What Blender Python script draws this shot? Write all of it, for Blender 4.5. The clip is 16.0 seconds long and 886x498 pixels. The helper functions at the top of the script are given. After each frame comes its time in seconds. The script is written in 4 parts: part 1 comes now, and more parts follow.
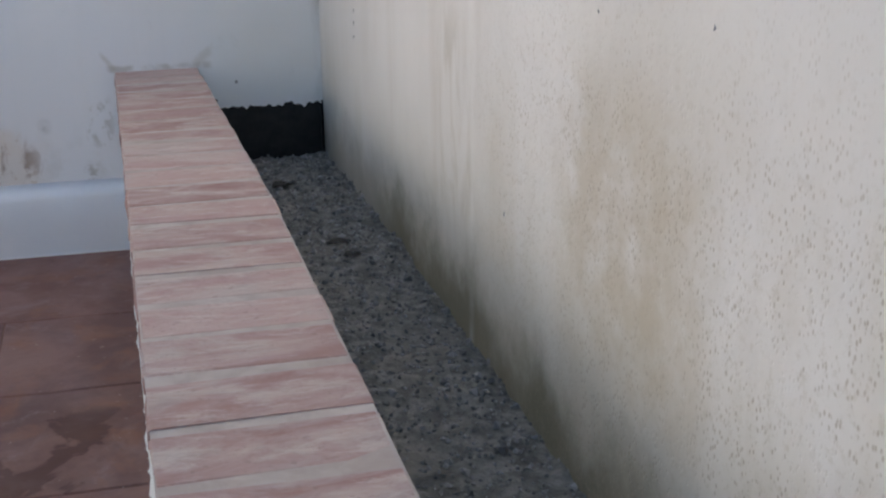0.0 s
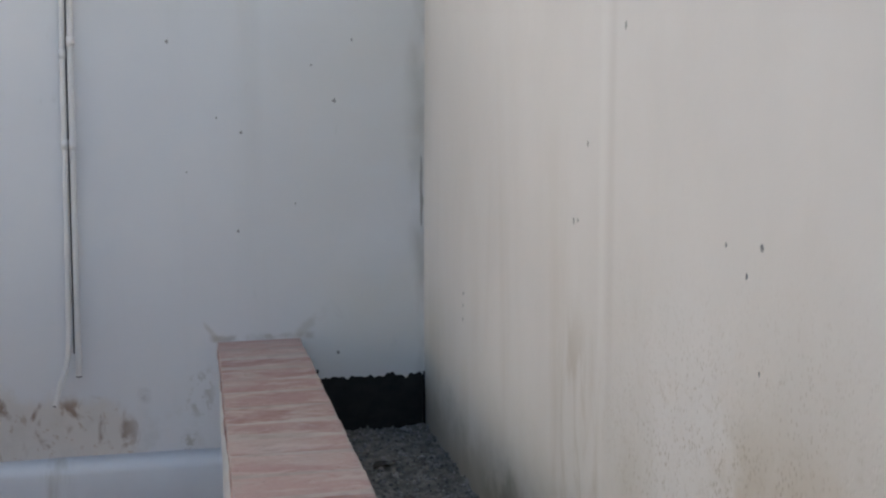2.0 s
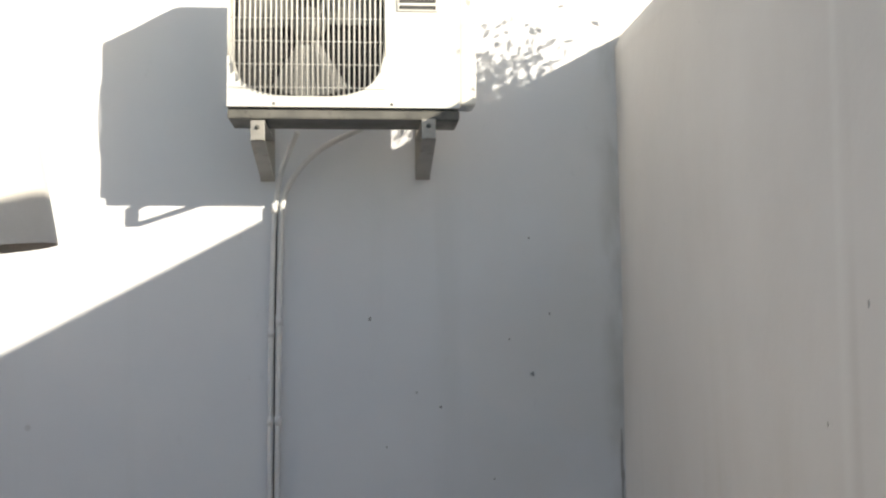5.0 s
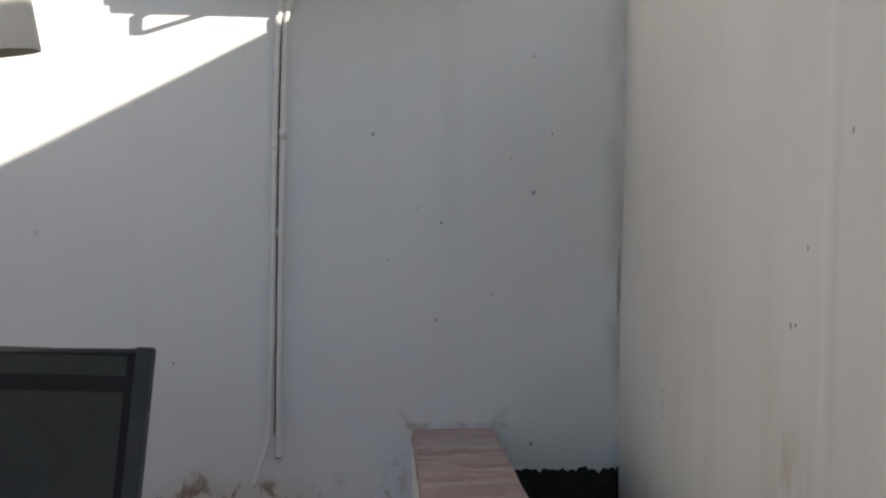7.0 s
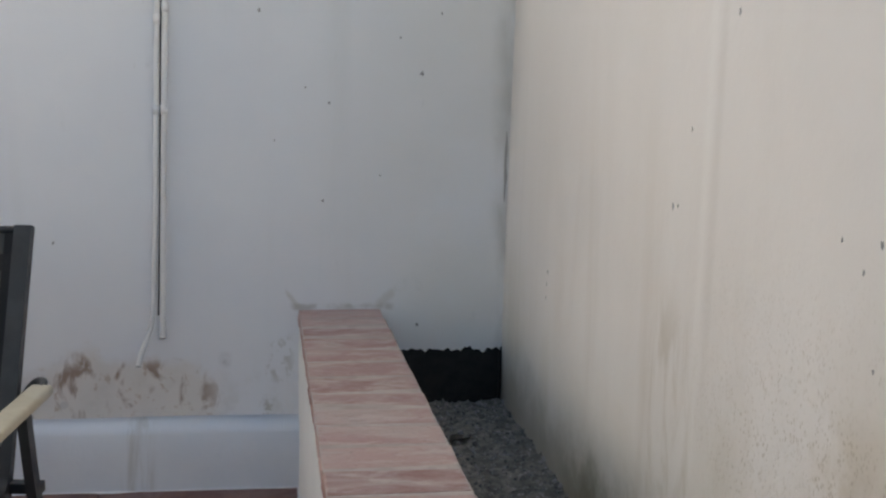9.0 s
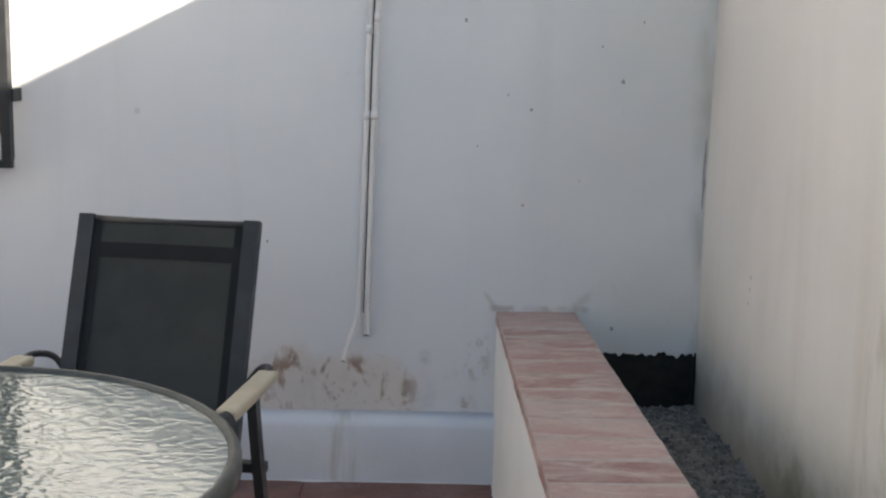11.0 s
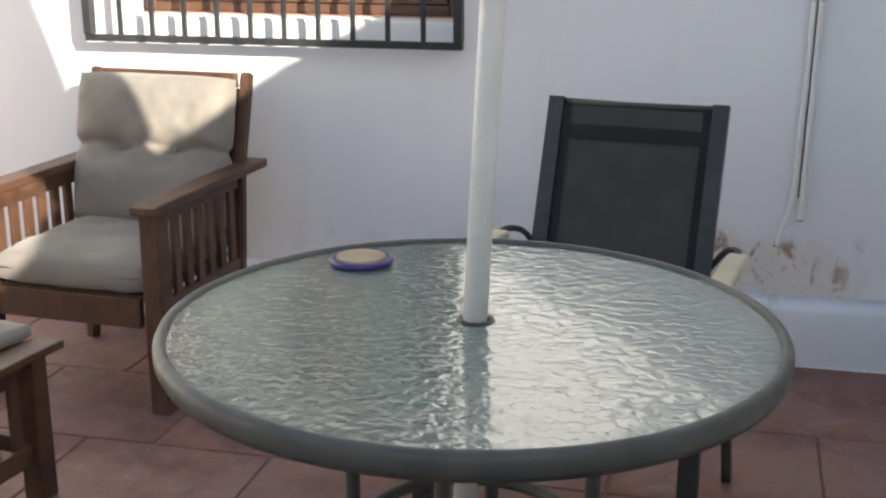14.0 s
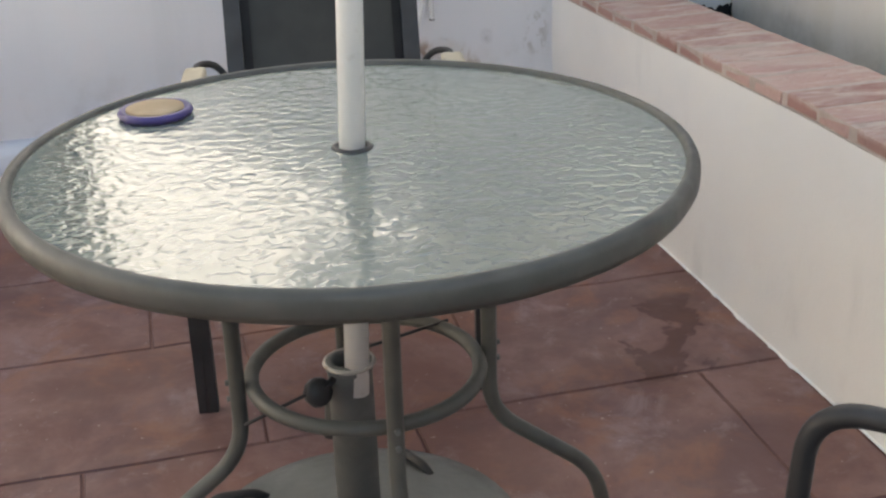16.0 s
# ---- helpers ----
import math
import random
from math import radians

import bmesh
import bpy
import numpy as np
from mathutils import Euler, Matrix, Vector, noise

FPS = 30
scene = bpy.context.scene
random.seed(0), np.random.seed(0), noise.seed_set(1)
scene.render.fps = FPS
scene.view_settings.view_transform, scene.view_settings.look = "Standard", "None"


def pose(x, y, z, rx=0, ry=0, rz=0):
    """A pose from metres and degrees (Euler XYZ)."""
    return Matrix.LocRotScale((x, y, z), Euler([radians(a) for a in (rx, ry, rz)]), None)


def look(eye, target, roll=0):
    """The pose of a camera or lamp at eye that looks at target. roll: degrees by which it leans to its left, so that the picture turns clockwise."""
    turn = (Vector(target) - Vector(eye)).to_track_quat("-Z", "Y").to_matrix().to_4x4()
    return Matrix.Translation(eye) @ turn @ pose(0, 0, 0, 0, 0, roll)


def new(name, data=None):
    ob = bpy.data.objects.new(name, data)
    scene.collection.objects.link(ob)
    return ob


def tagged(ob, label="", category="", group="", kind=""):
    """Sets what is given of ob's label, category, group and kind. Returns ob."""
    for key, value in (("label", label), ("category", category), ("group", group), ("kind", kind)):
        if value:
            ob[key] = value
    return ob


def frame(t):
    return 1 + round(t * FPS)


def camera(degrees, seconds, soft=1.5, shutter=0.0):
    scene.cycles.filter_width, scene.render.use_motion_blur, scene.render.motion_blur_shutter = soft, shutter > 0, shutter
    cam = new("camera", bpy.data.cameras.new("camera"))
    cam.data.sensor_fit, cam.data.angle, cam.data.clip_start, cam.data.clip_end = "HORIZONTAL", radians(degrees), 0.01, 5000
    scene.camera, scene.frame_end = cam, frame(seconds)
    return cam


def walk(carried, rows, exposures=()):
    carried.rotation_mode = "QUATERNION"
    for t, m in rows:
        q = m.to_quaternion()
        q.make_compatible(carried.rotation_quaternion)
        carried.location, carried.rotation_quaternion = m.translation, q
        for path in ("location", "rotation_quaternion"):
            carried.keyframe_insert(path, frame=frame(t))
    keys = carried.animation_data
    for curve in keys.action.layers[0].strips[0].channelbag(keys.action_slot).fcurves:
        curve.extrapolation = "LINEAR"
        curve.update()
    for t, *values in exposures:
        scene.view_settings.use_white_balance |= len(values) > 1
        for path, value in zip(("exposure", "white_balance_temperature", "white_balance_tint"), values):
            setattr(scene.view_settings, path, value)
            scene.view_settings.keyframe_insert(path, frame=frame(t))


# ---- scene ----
cam = camera(39.74, 16.0, soft=2.3)
PATH = [
    (0, (-0.629, -3.881, 1.268), (-0.1454, -2.0521, 0.6179), -0.23),
    (0.5, (-0.565, -3.809, 1.342), (-0.1391, -1.9434, 0.7587), -2.32),
    (1, (-0.611, -3.775, 1.353), (-0.1752, -1.8960, 0.8245), -2.49),
    (1.5, (-0.652, -3.729, 1.398), (-0.2324, -1.8126, 1.0085), -1.17),
    (2, (-0.677, -3.719, 1.427), (-0.2950, -1.7813, 1.1134), -0.07),
    (2.5, (-0.737, -3.712, 1.439), (-0.4464, -1.7505, 1.1779), -0.29),
    (3, (-0.806, -3.694, 1.447), (-0.5601, -1.7204, 1.2351), -0.10),
    (3.5, (-0.826, -3.683, 1.451), (-0.6014, -1.7074, 1.2353), 0.25),
    (4, (-0.809, -3.679, 1.497), (-0.6204, -1.6907, 1.4006), -0.39),
    (4.2, (-0.816, -3.689, 1.500), (-0.6421, -1.6968, 1.4663), -0.55),
    (6.3, (-0.747, -3.687, 1.388), (-0.6325, -1.6968, 1.5454), -1.53),
    (6.5, (-0.778, -3.716, 1.428), (-0.6456, -1.7209, 1.4343), -1.04),
    (7, (-0.741, -3.715, 1.460), (-0.6407, -1.7255, 1.2764), 0.30),
    (7.5, (-0.747, -3.703, 1.435), (-0.6527, -1.7254, 1.1493), 2.03),
    (8, (-0.745, -3.695, 1.416), (-0.5778, -1.7261, 1.1043), 2.05),
    (8.2, (-0.763, -3.693, 1.444), (-0.4663, -1.7469, 1.0903), 1.90),
    (10.3, (-0.705, -3.746, 1.410), (-0.4604, -1.7951, 1.0424), 0.66),
    (10.5, (-0.757, -3.735, 1.401), (-0.5561, -1.7713, 1.0817), 1.23),
    (11, (-0.868, -3.797, 1.418), (-0.8432, -1.8267, 1.0742), 1.42),
    (11.5, (-1.043, -3.788, 1.408), (-1.0617, -1.8224, 1.0393), 2.49),
    (12, (-1.134, -3.797, 1.438), (-1.3080, -1.8576, 0.9836), 2.23),
    (12.5, (-1.178, -3.838, 1.431), (-1.5010, -1.9293, 0.9282), 2.66),
    (13, (-1.145, -3.906, 1.453), (-1.7141, -2.0609, 0.9308), 1.21),
    (13.5, (-1.129, -3.944, 1.462), (-1.7660, -2.1212, 0.9420), 0.04),
    (14, (-1.249, -3.917, 1.442), (-1.7114, -2.0486, 0.8985), -0.11),
    (14.5, (-1.480, -3.910, 1.404), (-1.8012, -2.0430, 0.7645), 0.02),
    (15, (-1.630, -3.798, 1.363), (-1.8070, -1.9428, 0.6378), -2.42),
    (15.5, (-1.761, -3.708, 1.368), (-1.6355, -1.8756, 0.5755), -2.17),
    (16, (-1.954, -3.785, 1.376), (-1.5255, -2.0047, 0.5732), -2.17),
]
walk(cam, [(t, look(eye, target, roll)) for t, eye, target, roll in PATH],
     exposures=[(0.0, 1.60, 6850, 10), (1.0, 1.72, 6850, 10), (1.5, 1.48, 6900, 10), (2.5, 1.09, 6950, 9), (3.5, 1.11, 7050, 9), (4.2, 1.06, 7150, 8), (6.3, -0.03, 7050, 8), (6.5, 0.10, 7150, 8), (7.0, 0.60, 7250, 9), (8.0, 1.16, 7350, 9),
                (10.5, 1.32, 7250, 9), (11.5, 1.33, 7150, 9), (12.5, 1.38, 7000, 8), (13.5, 1.38, 7000, 9), (14.5, 1.55, 7200, 9), (15.0, 1.75, 7400, 9), (16.0, 1.87, 7600, 10)])

# ---- light ----
SUN = Vector((0.42, -0.375, 0.2115)).normalized()
world = bpy.data.worlds.new("sky")
scene.world = world
world.use_nodes = True
wn = world.node_tree.nodes
sky = wn.new("ShaderNodeTexSky")
sky.sky_type = 'NISHITA'
sky.sun_disc = False
sky.sun_elevation = math.asin(SUN.z)
sky.sun_rotation = math.atan2(SUN.x, SUN.y)
world.node_tree.links.new(sky.outputs[0], wn["Background"].inputs[0])
wn["Background"].inputs[1].default_value = 0.112
sun_data = bpy.data.lights.new("sun", 'SUN')
sun_data.energy, sun_data.angle, sun_data.color = 5.0, radians(0.53), (1.0, 0.945, 0.86)
sun = new("sun", sun_data)
sun.matrix_world = look(SUN * 30, (0, 0, 0))


# ---- materials ----
class Nodes:
    """Short hand for building a node material."""

    def __init__(self, name, rough=0.8, metal=0.0):
        self.mat = bpy.data.materials.new(name)
        self.mat.use_nodes = True
        self.nt = self.mat.node_tree
        self.bsdf = self.nt.nodes["Principled BSDF"]
        self.bsdf.inputs["Roughness"].default_value = rough
        self.bsdf.inputs["Metallic"].default_value = metal

    def add(self, kind, **settings):
        n = self.nt.nodes.new(kind)
        for key, v in settings.items():
            if key == "op":
                n.operation = v
            elif key == "data":
                n.data_type = v
            elif key == "blend":
                n.blend_type = v
        return n

    def link(self, a, b):
        self.nt.links.new(a, b)

    def put(self, socket, v):
        if hasattr(v, "links"):
            self.link(v, socket)
        else:
            socket.default_value = v

    def coords(self, scale=(1, 1, 1), offset=(0, 0, 0)):
        c, m = self.add("ShaderNodeTexCoord"), self.add("ShaderNodeMapping")
        self.link(c.outputs["Object"], m.inputs["Vector"])
        m.inputs["Scale"].default_value = scale
        m.inputs["Location"].default_value = offset
        return m.outputs[0]

    def shuffled(self, scale=(1, 1, 1)):
        """Coordinates that differ from object to object."""
        v, r = self.coords(scale), self.add("ShaderNodeVectorMath", op='SCALE')
        one = self.add("ShaderNodeVectorMath", op='ADD')
        r.inputs[0].default_value = (41.0, 67.0, 23.0)
        self.link(self.random(), r.inputs["Scale"])
        self.link(v, one.inputs[0])
        self.link(r.outputs[0], one.inputs[1])
        return one.outputs[0]

    def axis(self, n):
        c, s = self.add("ShaderNodeTexCoord"), self.add("ShaderNodeSeparateXYZ")
        self.link(c.outputs["Object"], s.inputs[0])
        return s.outputs[n]

    def noise(self, scale, detail=4, rough=0.55, vec=None, warp=0.0):
        n = self.add("ShaderNodeTexNoise")
        n.inputs["Scale"].default_value, n.inputs["Detail"].default_value = scale, detail
        n.inputs["Roughness"].default_value, n.inputs["Distortion"].default_value = rough, warp
        self.link(vec if vec is not None else self.coords(), n.inputs["Vector"])
        return n.outputs["Fac"]

    def voronoi(self, scale, vec=None):
        n = self.add("ShaderNodeTexVoronoi")
        n.inputs["Scale"].default_value = scale
        self.link(vec if vec is not None else self.coords(), n.inputs["Vector"])
        return n.outputs["Distance"]

    def span(self, v, a, b, lo=0.0, hi=1.0):
        n = self.add("ShaderNodeMapRange")
        n.interpolation_type = 'SMOOTHSTEP'
        self.put(n.inputs[0], v)
        for k, x in zip((1, 2, 3, 4), (a, b, lo, hi)):
            n.inputs[k].default_value = x
        return n.outputs[0]

    def math(self, op, a, b=0.0):
        n = self.add("ShaderNodeMath", op=op)
        self.put(n.inputs[0], a)
        self.put(n.inputs[1], b)
        return n.outputs[0]

    def times(self, *vs):
        out = vs[0]
        for v in vs[1:]:
            out = self.math('MULTIPLY', out, v)
        return out

    def mix(self, f, a, b):
        n = self.add("ShaderNodeMix", data='RGBA')
        self.put(n.inputs[0], f)
        for k, v in ((6, a), (7, b)):
            if hasattr(v, "links"):
                self.link(v, n.inputs[k])
            else:
                n.inputs[k].default_value = (*v, 1)
        return n.outputs[2]

    def random(self):
        return self.add("ShaderNodeObjectInfo").outputs["Random"]

    def island(self):
        return self.add("ShaderNodeNewGeometry").outputs["Random Per Island"]

    def colour(self, v):
        if hasattr(v, "links"):
            self.link(v, self.bsdf.inputs["Base Color"])
        else:
            self.bsdf.inputs["Base Color"].default_value = (*v, 1)
        return self

    def rough(self, v):
        self.put(self.bsdf.inputs["Roughness"], v)
        return self

    def bump(self, height, strength=0.3, dist=0.01):
        n = self.add("ShaderNodeBump")
        n.inputs["Strength"].default_value, n.inputs["Distance"].default_value = strength, dist
        self.link(height, n.inputs["Height"])
        self.link(n.outputs[0], self.bsdf.inputs["Normal"])
        return self


def band(k, v, a, b, soft):
    """1 between a and b along a coordinate, fading over soft."""
    return k.times(k.span(v, a - soft, a + soft), k.span(v, b - soft, b + soft, 1.0, 0.0))


def plaster_white():
    k = Nodes("white_plaster", 0.85)
    x, z = k.axis(0), k.axis(2)
    big, fine = k.noise(1.3, 5), k.noise(9, 5)
    c = k.mix(k.span(big, 0.35, 0.7), (0.76, 0.77, 0.795), (0.815, 0.82, 0.83))
    c = k.mix(k.times(k.span(k.noise(1.0, 4, vec=k.coords((5, 5, 0.35))), 0.55, 0.75), 0.22), c, (0.62, 0.62, 0.60))
    # peeled, rusty patch under the pipe ends
    edge = k.math('ADD', z, k.times(k.math('SUBTRACT', k.noise(6, 4), 0.5), 0.22))
    dome = k.math('ADD', edge, k.times(k.math('ABSOLUTE', k.math('ADD', x, 1.20), 0.0), 0.20))
    patch = k.times(band(k, x, -1.50, -0.90, 0.05), k.span(dome, 0.39, 0.46, 1.0, 0.0))
    c = k.mix(k.times(patch, 0.60), c, (0.70, 0.635, 0.56))
    spots = k.span(k.noise(16, 3, vec=k.coords((1, 1, 0.55)), warp=0.8), 0.53, 0.68)
    c = k.mix(k.times(patch, spots, 0.85), c, (0.27, 0.175, 0.12))
    c = k.mix(k.times(patch, k.span(k.noise(30, 4, 0.7), 0.56, 0.66), 0.6), c, (0.45, 0.33, 0.24))
    # grey cement smears round the brick coping, damp, and a ragged darker tone towards the corner
    wob = k.times(k.math('SUBTRACT', k.noise(14, 4), 0.5), 0.03)
    zz = k.math('ADD', z, wob)
    line = k.times(band(k, x, -0.665, -0.355, 0.012), band(k, zz, 0.560, 0.578, 0.006), k.span(k.noise(11, 4), 0.36, 0.55))
    up = k.math('ADD', zz, k.times(k.math('ADD', x, 0.40), -0.85))
    flare = k.times(band(k, x, -0.41, -0.315, 0.012), band(k, up, 0.555, 0.590, 0.012))
    back = k.math('ADD', zz, k.times(k.math('ADD', x, 0.65), 1.2))
    flare_b = k.times(band(k, x, -0.685, -0.64, 0.008), band(k, back, 0.560, 0.580, 0.008))
    c = k.mix(k.times(line, 0.62), c, (0.40, 0.37, 0.33))
    c = k.mix(k.times(k.math('MAXIMUM', flare, flare_b), k.span(k.noise(20, 4), 0.30, 0.6), 0.42), c, (0.46, 0.43, 0.36))
    damp = k.times(k.span(x, -0.75, -0.05), k.span(k.noise(1.6, 5), 0.25, 0.65), k.span(z, 1.2, 2.6, 1.0, 0.2))
    c = k.mix(k.times(damp, 0.62), c, (0.705, 0.688, 0.64))
    corner_tone = k.times(k.span(k.math('ADD', x, k.times(k.math('SUBTRACT', k.noise(4, 5), 0.5), 0.10)), -0.075, 0.0), k.span(k.noise(1.0, 4, vec=k.coords((7, 7, 2.2), (3, 0, 0))), 0.38, 0.62))
    c = k.mix(k.times(corner_tone, 0.55), c, (0.40, 0.385, 0.34))
    # flaked patch beside the coping and a grey spot
    flake = k.times(band(k, x, -0.74, -0.665, 0.02), band(k, z, 0.33, 0.47, 0.03), k.span(k.noise(26, 5, 0.65, vec=k.coords((1, 1, 0.7))), 0.50, 0.60))
    c = k.mix(k.times(flake, 0.55), c, (0.42, 0.40, 0.36))
    smut = k.times(band(k, x, -0.885, -0.855, 0.012), band(k, z, 0.385, 0.42, 0.015), k.span(k.noise(20, 4), 0.35, 0.6))
    c = k.mix(k.times(smut, 0.55), c, (0.42, 0.42, 0.42))
    foot = k.times(band(k, x, -0.76, -0.72, 0.012), k.span(k.math('ADD', z, k.times(k.noise(24, 4), 0.08)), 0.29, 0.34, 1.0, 0.0), k.span(k.noise(40, 4), 0.42, 0.6))
    c = k.mix(k.times(foot, 0.6), c, (0.36, 0.33, 0.29))
    # scraped grey streaks
    scrape = k.times(k.span(k.noise(1.0, 4, 0.6, vec=k.coords((16, 16, 7), (2, 0, 5)), warp=0.5), 0.66, 0.74), k.span(k.noise(1.7, 3), 0.45, 0.6))
    c = k.mix(k.times(scrape, 0.28), c, (0.45, 0.44, 0.42))
    low = k.times(k.span(z, 0.22, 0.5, 1.0, 0.0), k.span(k.noise(10, 5), 0.5, 0.7))
    c = k.mix(k.times(low, 0.30), c, (0.50, 0.47, 0.42))
    dots = k.times(k.span(k.voronoi(3.6), 0.035, 0.055, 1.0, 0.0), k.span(k.noise(2.0, 2), 0.45, 0.55))
    c = k.mix(k.times(dots, 0.35), c, (0.40, 0.39, 0.38))
    k.colour(c)
    rel = k.math('ADD', k.times(fine, 0.5), k.times(k.noise(60, 3), 0.2))
    rel = k.math('ADD', rel, k.times(big, 1.2))
    return k.bump(rel, 0.2, 0.010).mat


def plaster_cream():
    k = Nodes("cream_plaster", 0.9)
    y, z = k.axis(1), k.axis(2)
    c = k.mix(k.span(k.noise(1.1, 5), 0.35, 0.7), (0.705, 0.672, 0.645), (0.77, 0.738, 0.712))
    # broad damp runs
    runs = k.noise(1.0, 6, 0.6, vec=k.coords((2.6, 2.6, 0.55)), warp=0.7)
    where = k.span(k.noise(0.9, 3, vec=k.coords((1, 1, 0.6), (0, 3.3, 1))), 0.38, 0.62)
    c = k.mix(k.times(k.span(runs, 0.46, 0.72), k.span(z, 0.3, 1.5, 1.0, 0.12), where, 0.60), c, (0.55, 0.485, 0.415))
    low = k.span(k.math('ADD', z, k.times(k.math('SUBTRACT', runs, 0.5), 1.3)), 0.20, 0.85, 1.0, 0.0)
    c = k.mix(k.times(low, 0.50), c, (0.54, 0.485, 0.385))
    fade = k.span(k.noise(1.0, 5, 0.6, vec=k.coords((7, 7, 1.1), (0, 1, 4)), warp=0.6), 0.52, 0.74)
    c = k.mix(k.times(fade, k.span(z, 0.5, 1.7, 1.0, 0.1), 0.16), c, (0.47, 0.41, 0.34))
    # brown weeping patch above the bed
    weep = k.times(band(k, y, -1.75, -1.45, 0.08), band(k, z, 0.50, 0.92, 0.10), k.span(k.noise(1.0, 6, 0.65, vec=k.coords((11, 11, 3.2), (0, 5, 2)), warp=0.8), 0.46, 0.66))
    c = k.mix(k.times(weep, 0.45), c, (0.44, 0.375, 0.29))
    # mossy tide line above the soil
    tide = k.math('ADD', z, k.times(k.math('SUBTRACT', k.noise(5, 6, 0.65), 0.5), 0.34))
    away = k.span(y, -1.2, -0.45, 1.0, 0.15)
    c = k.mix(k.times(k.span(tide, 0.30, 0.66, 1.0, 0.0), away, 0.48), c, (0.40, 0.35, 0.245))
    c = k.mix(k.times(k.span(tide, 0.31, 0.50, 1.0, 0.0), k.math('MAXIMUM', away, 0.5), 0.82), c, (0.15, 0.135, 0.08))
    # weathered patch with many small pits
    reach = k.times(band(k, y, -3.6, -1.85, 0.40), k.span(z, 0.75, 1.25, 1.0, 0.0))
    soft = k.span(k.noise(2.6, 5, 0.6, vec=k.coords((1, 1, 0.6))), 0.40, 0.64)
    c = k.mix(k.times(reach, soft, 0.42), c, (0.52, 0.455, 0.355))
    blot = k.times(band(k, y, -2.66, -2.20, 0.12), band(k, z, 0.45, 0.93, 0.12), k.span(k.noise(5, 5, 0.65), 0.35, 0.62))
    c = k.mix(k.times(blot, 0.58), c, (0.47, 0.385, 0.27))
    tall = k.coords((1, 1, 0.62))
    pits = k.times(k.span(k.voronoi(150, tall), 0.18, 0.42, 1.0, 0.0), k.span(k.noise(34, 4, 0.7, vec=tall), 0.44, 0.54))
    c = k.mix(k.times(reach, pits, k.span(k.noise(4, 4), 0.34, 0.56), 0.70), c, (0.38, 0.315, 0.235))
    c = k.mix(k.times(reach, k.span(k.noise(60, 5, 0.75), 0.52, 0.66), 0.30), c, (0.42, 0.36, 0.27))
    dots = k.times(k.span(k.voronoi(4.0), 0.022, 0.036, 1.0, 0.0), k.span(k.noise(2.0, 2), 0.46, 0.55))
    c = k.mix(k.times(dots, 0.6), c, (0.28, 0.25, 0.22))
    seam = k.times(band(k, y, -1.735, -1.705, 0.012), k.span(k.noise(3, 3), 0.3, 0.6))
    c = k.mix(k.times(seam, 0.35), c, (0.84, 0.82, 0.79))
    edge = k.times(band(k, y, -1.78, -1.752, 0.012), k.span(k.noise(1.0, 4, vec=k.coords((4, 4, 1.2), (0, 2, 7))), 0.40, 0.62), k.span(z, 1.2, 2.2, 1.0, 0.35))
    c = k.mix(k.times(edge, 0.18), c, (0.50, 0.455, 0.405))
    # grime where the wall meets the plaster of the other
    near = k.times(k.span(k.math('ADD', y, k.times(k.math('SUBTRACT', k.noise(3.5, 5), 0.5), 0.25)), -0.22, 0.02), k.span(k.noise(1.0, 4, vec=k.coords((6, 6, 1.5))), 0.34, 0.62))
    c = k.mix(k.times(near, 0.25), c, (0.47, 0.43, 0.37))
    k.colour(c)
    rel = k.math('ADD', k.times(k.noise(1.6, 4), 1.5), k.math('ADD', k.times(k.noise(14, 5), 0.45), k.times(pits, reach, -0.15)))
    return k.bump(rel, 0.35, 0.012).mat


def plaster_plain(name, a, b):
    k = Nodes(name, 0.85)
    c = k.mix(k.span(k.noise(2.2, 5), 0.35, 0.7), a, b)
    c = k.mix(k.times(k.span(k.noise(5, 5, vec=k.coords((1, 1, 0.4))), 0.58, 0.75), 0.35), c, tuple(v * 0.72 for v in a))
    return k.colour(c).bump(k.math('ADD', k.noise(10, 5), k.times(k.noise(55, 3), 0.3)), 0.3, 0.008).mat


def plinth_mat():
    k = Nodes("bluish_white_paint", 0.8)
    x = k.axis(0)
    c = k.mix(k.span(k.noise(2.2, 5), 0.35, 0.7), (0.70, 0.735, 0.79), (0.78, 0.81, 0.85))
    c = k.mix(k.times(k.span(k.noise(5, 5, vec=k.coords((1, 1, 0.4))), 0.58, 0.75), 0.30), c, (0.54, 0.56, 0.59))
    # drips under the pipe end
    drip = k.times(band(k, x, -1.175, -1.085, 0.02), k.span(k.noise(1.0, 5, 0.6, vec=k.coords((28, 10, 3))), 0.34, 0.62))
    c = k.mix(k.times(drip, 0.55), c, (0.47, 0.46, 0.43))
    return k.colour(c).bump(k.math('ADD', k.noise(10, 5), k.times(k.noise(55, 3), 0.3)), 0.3, 0.008).mat


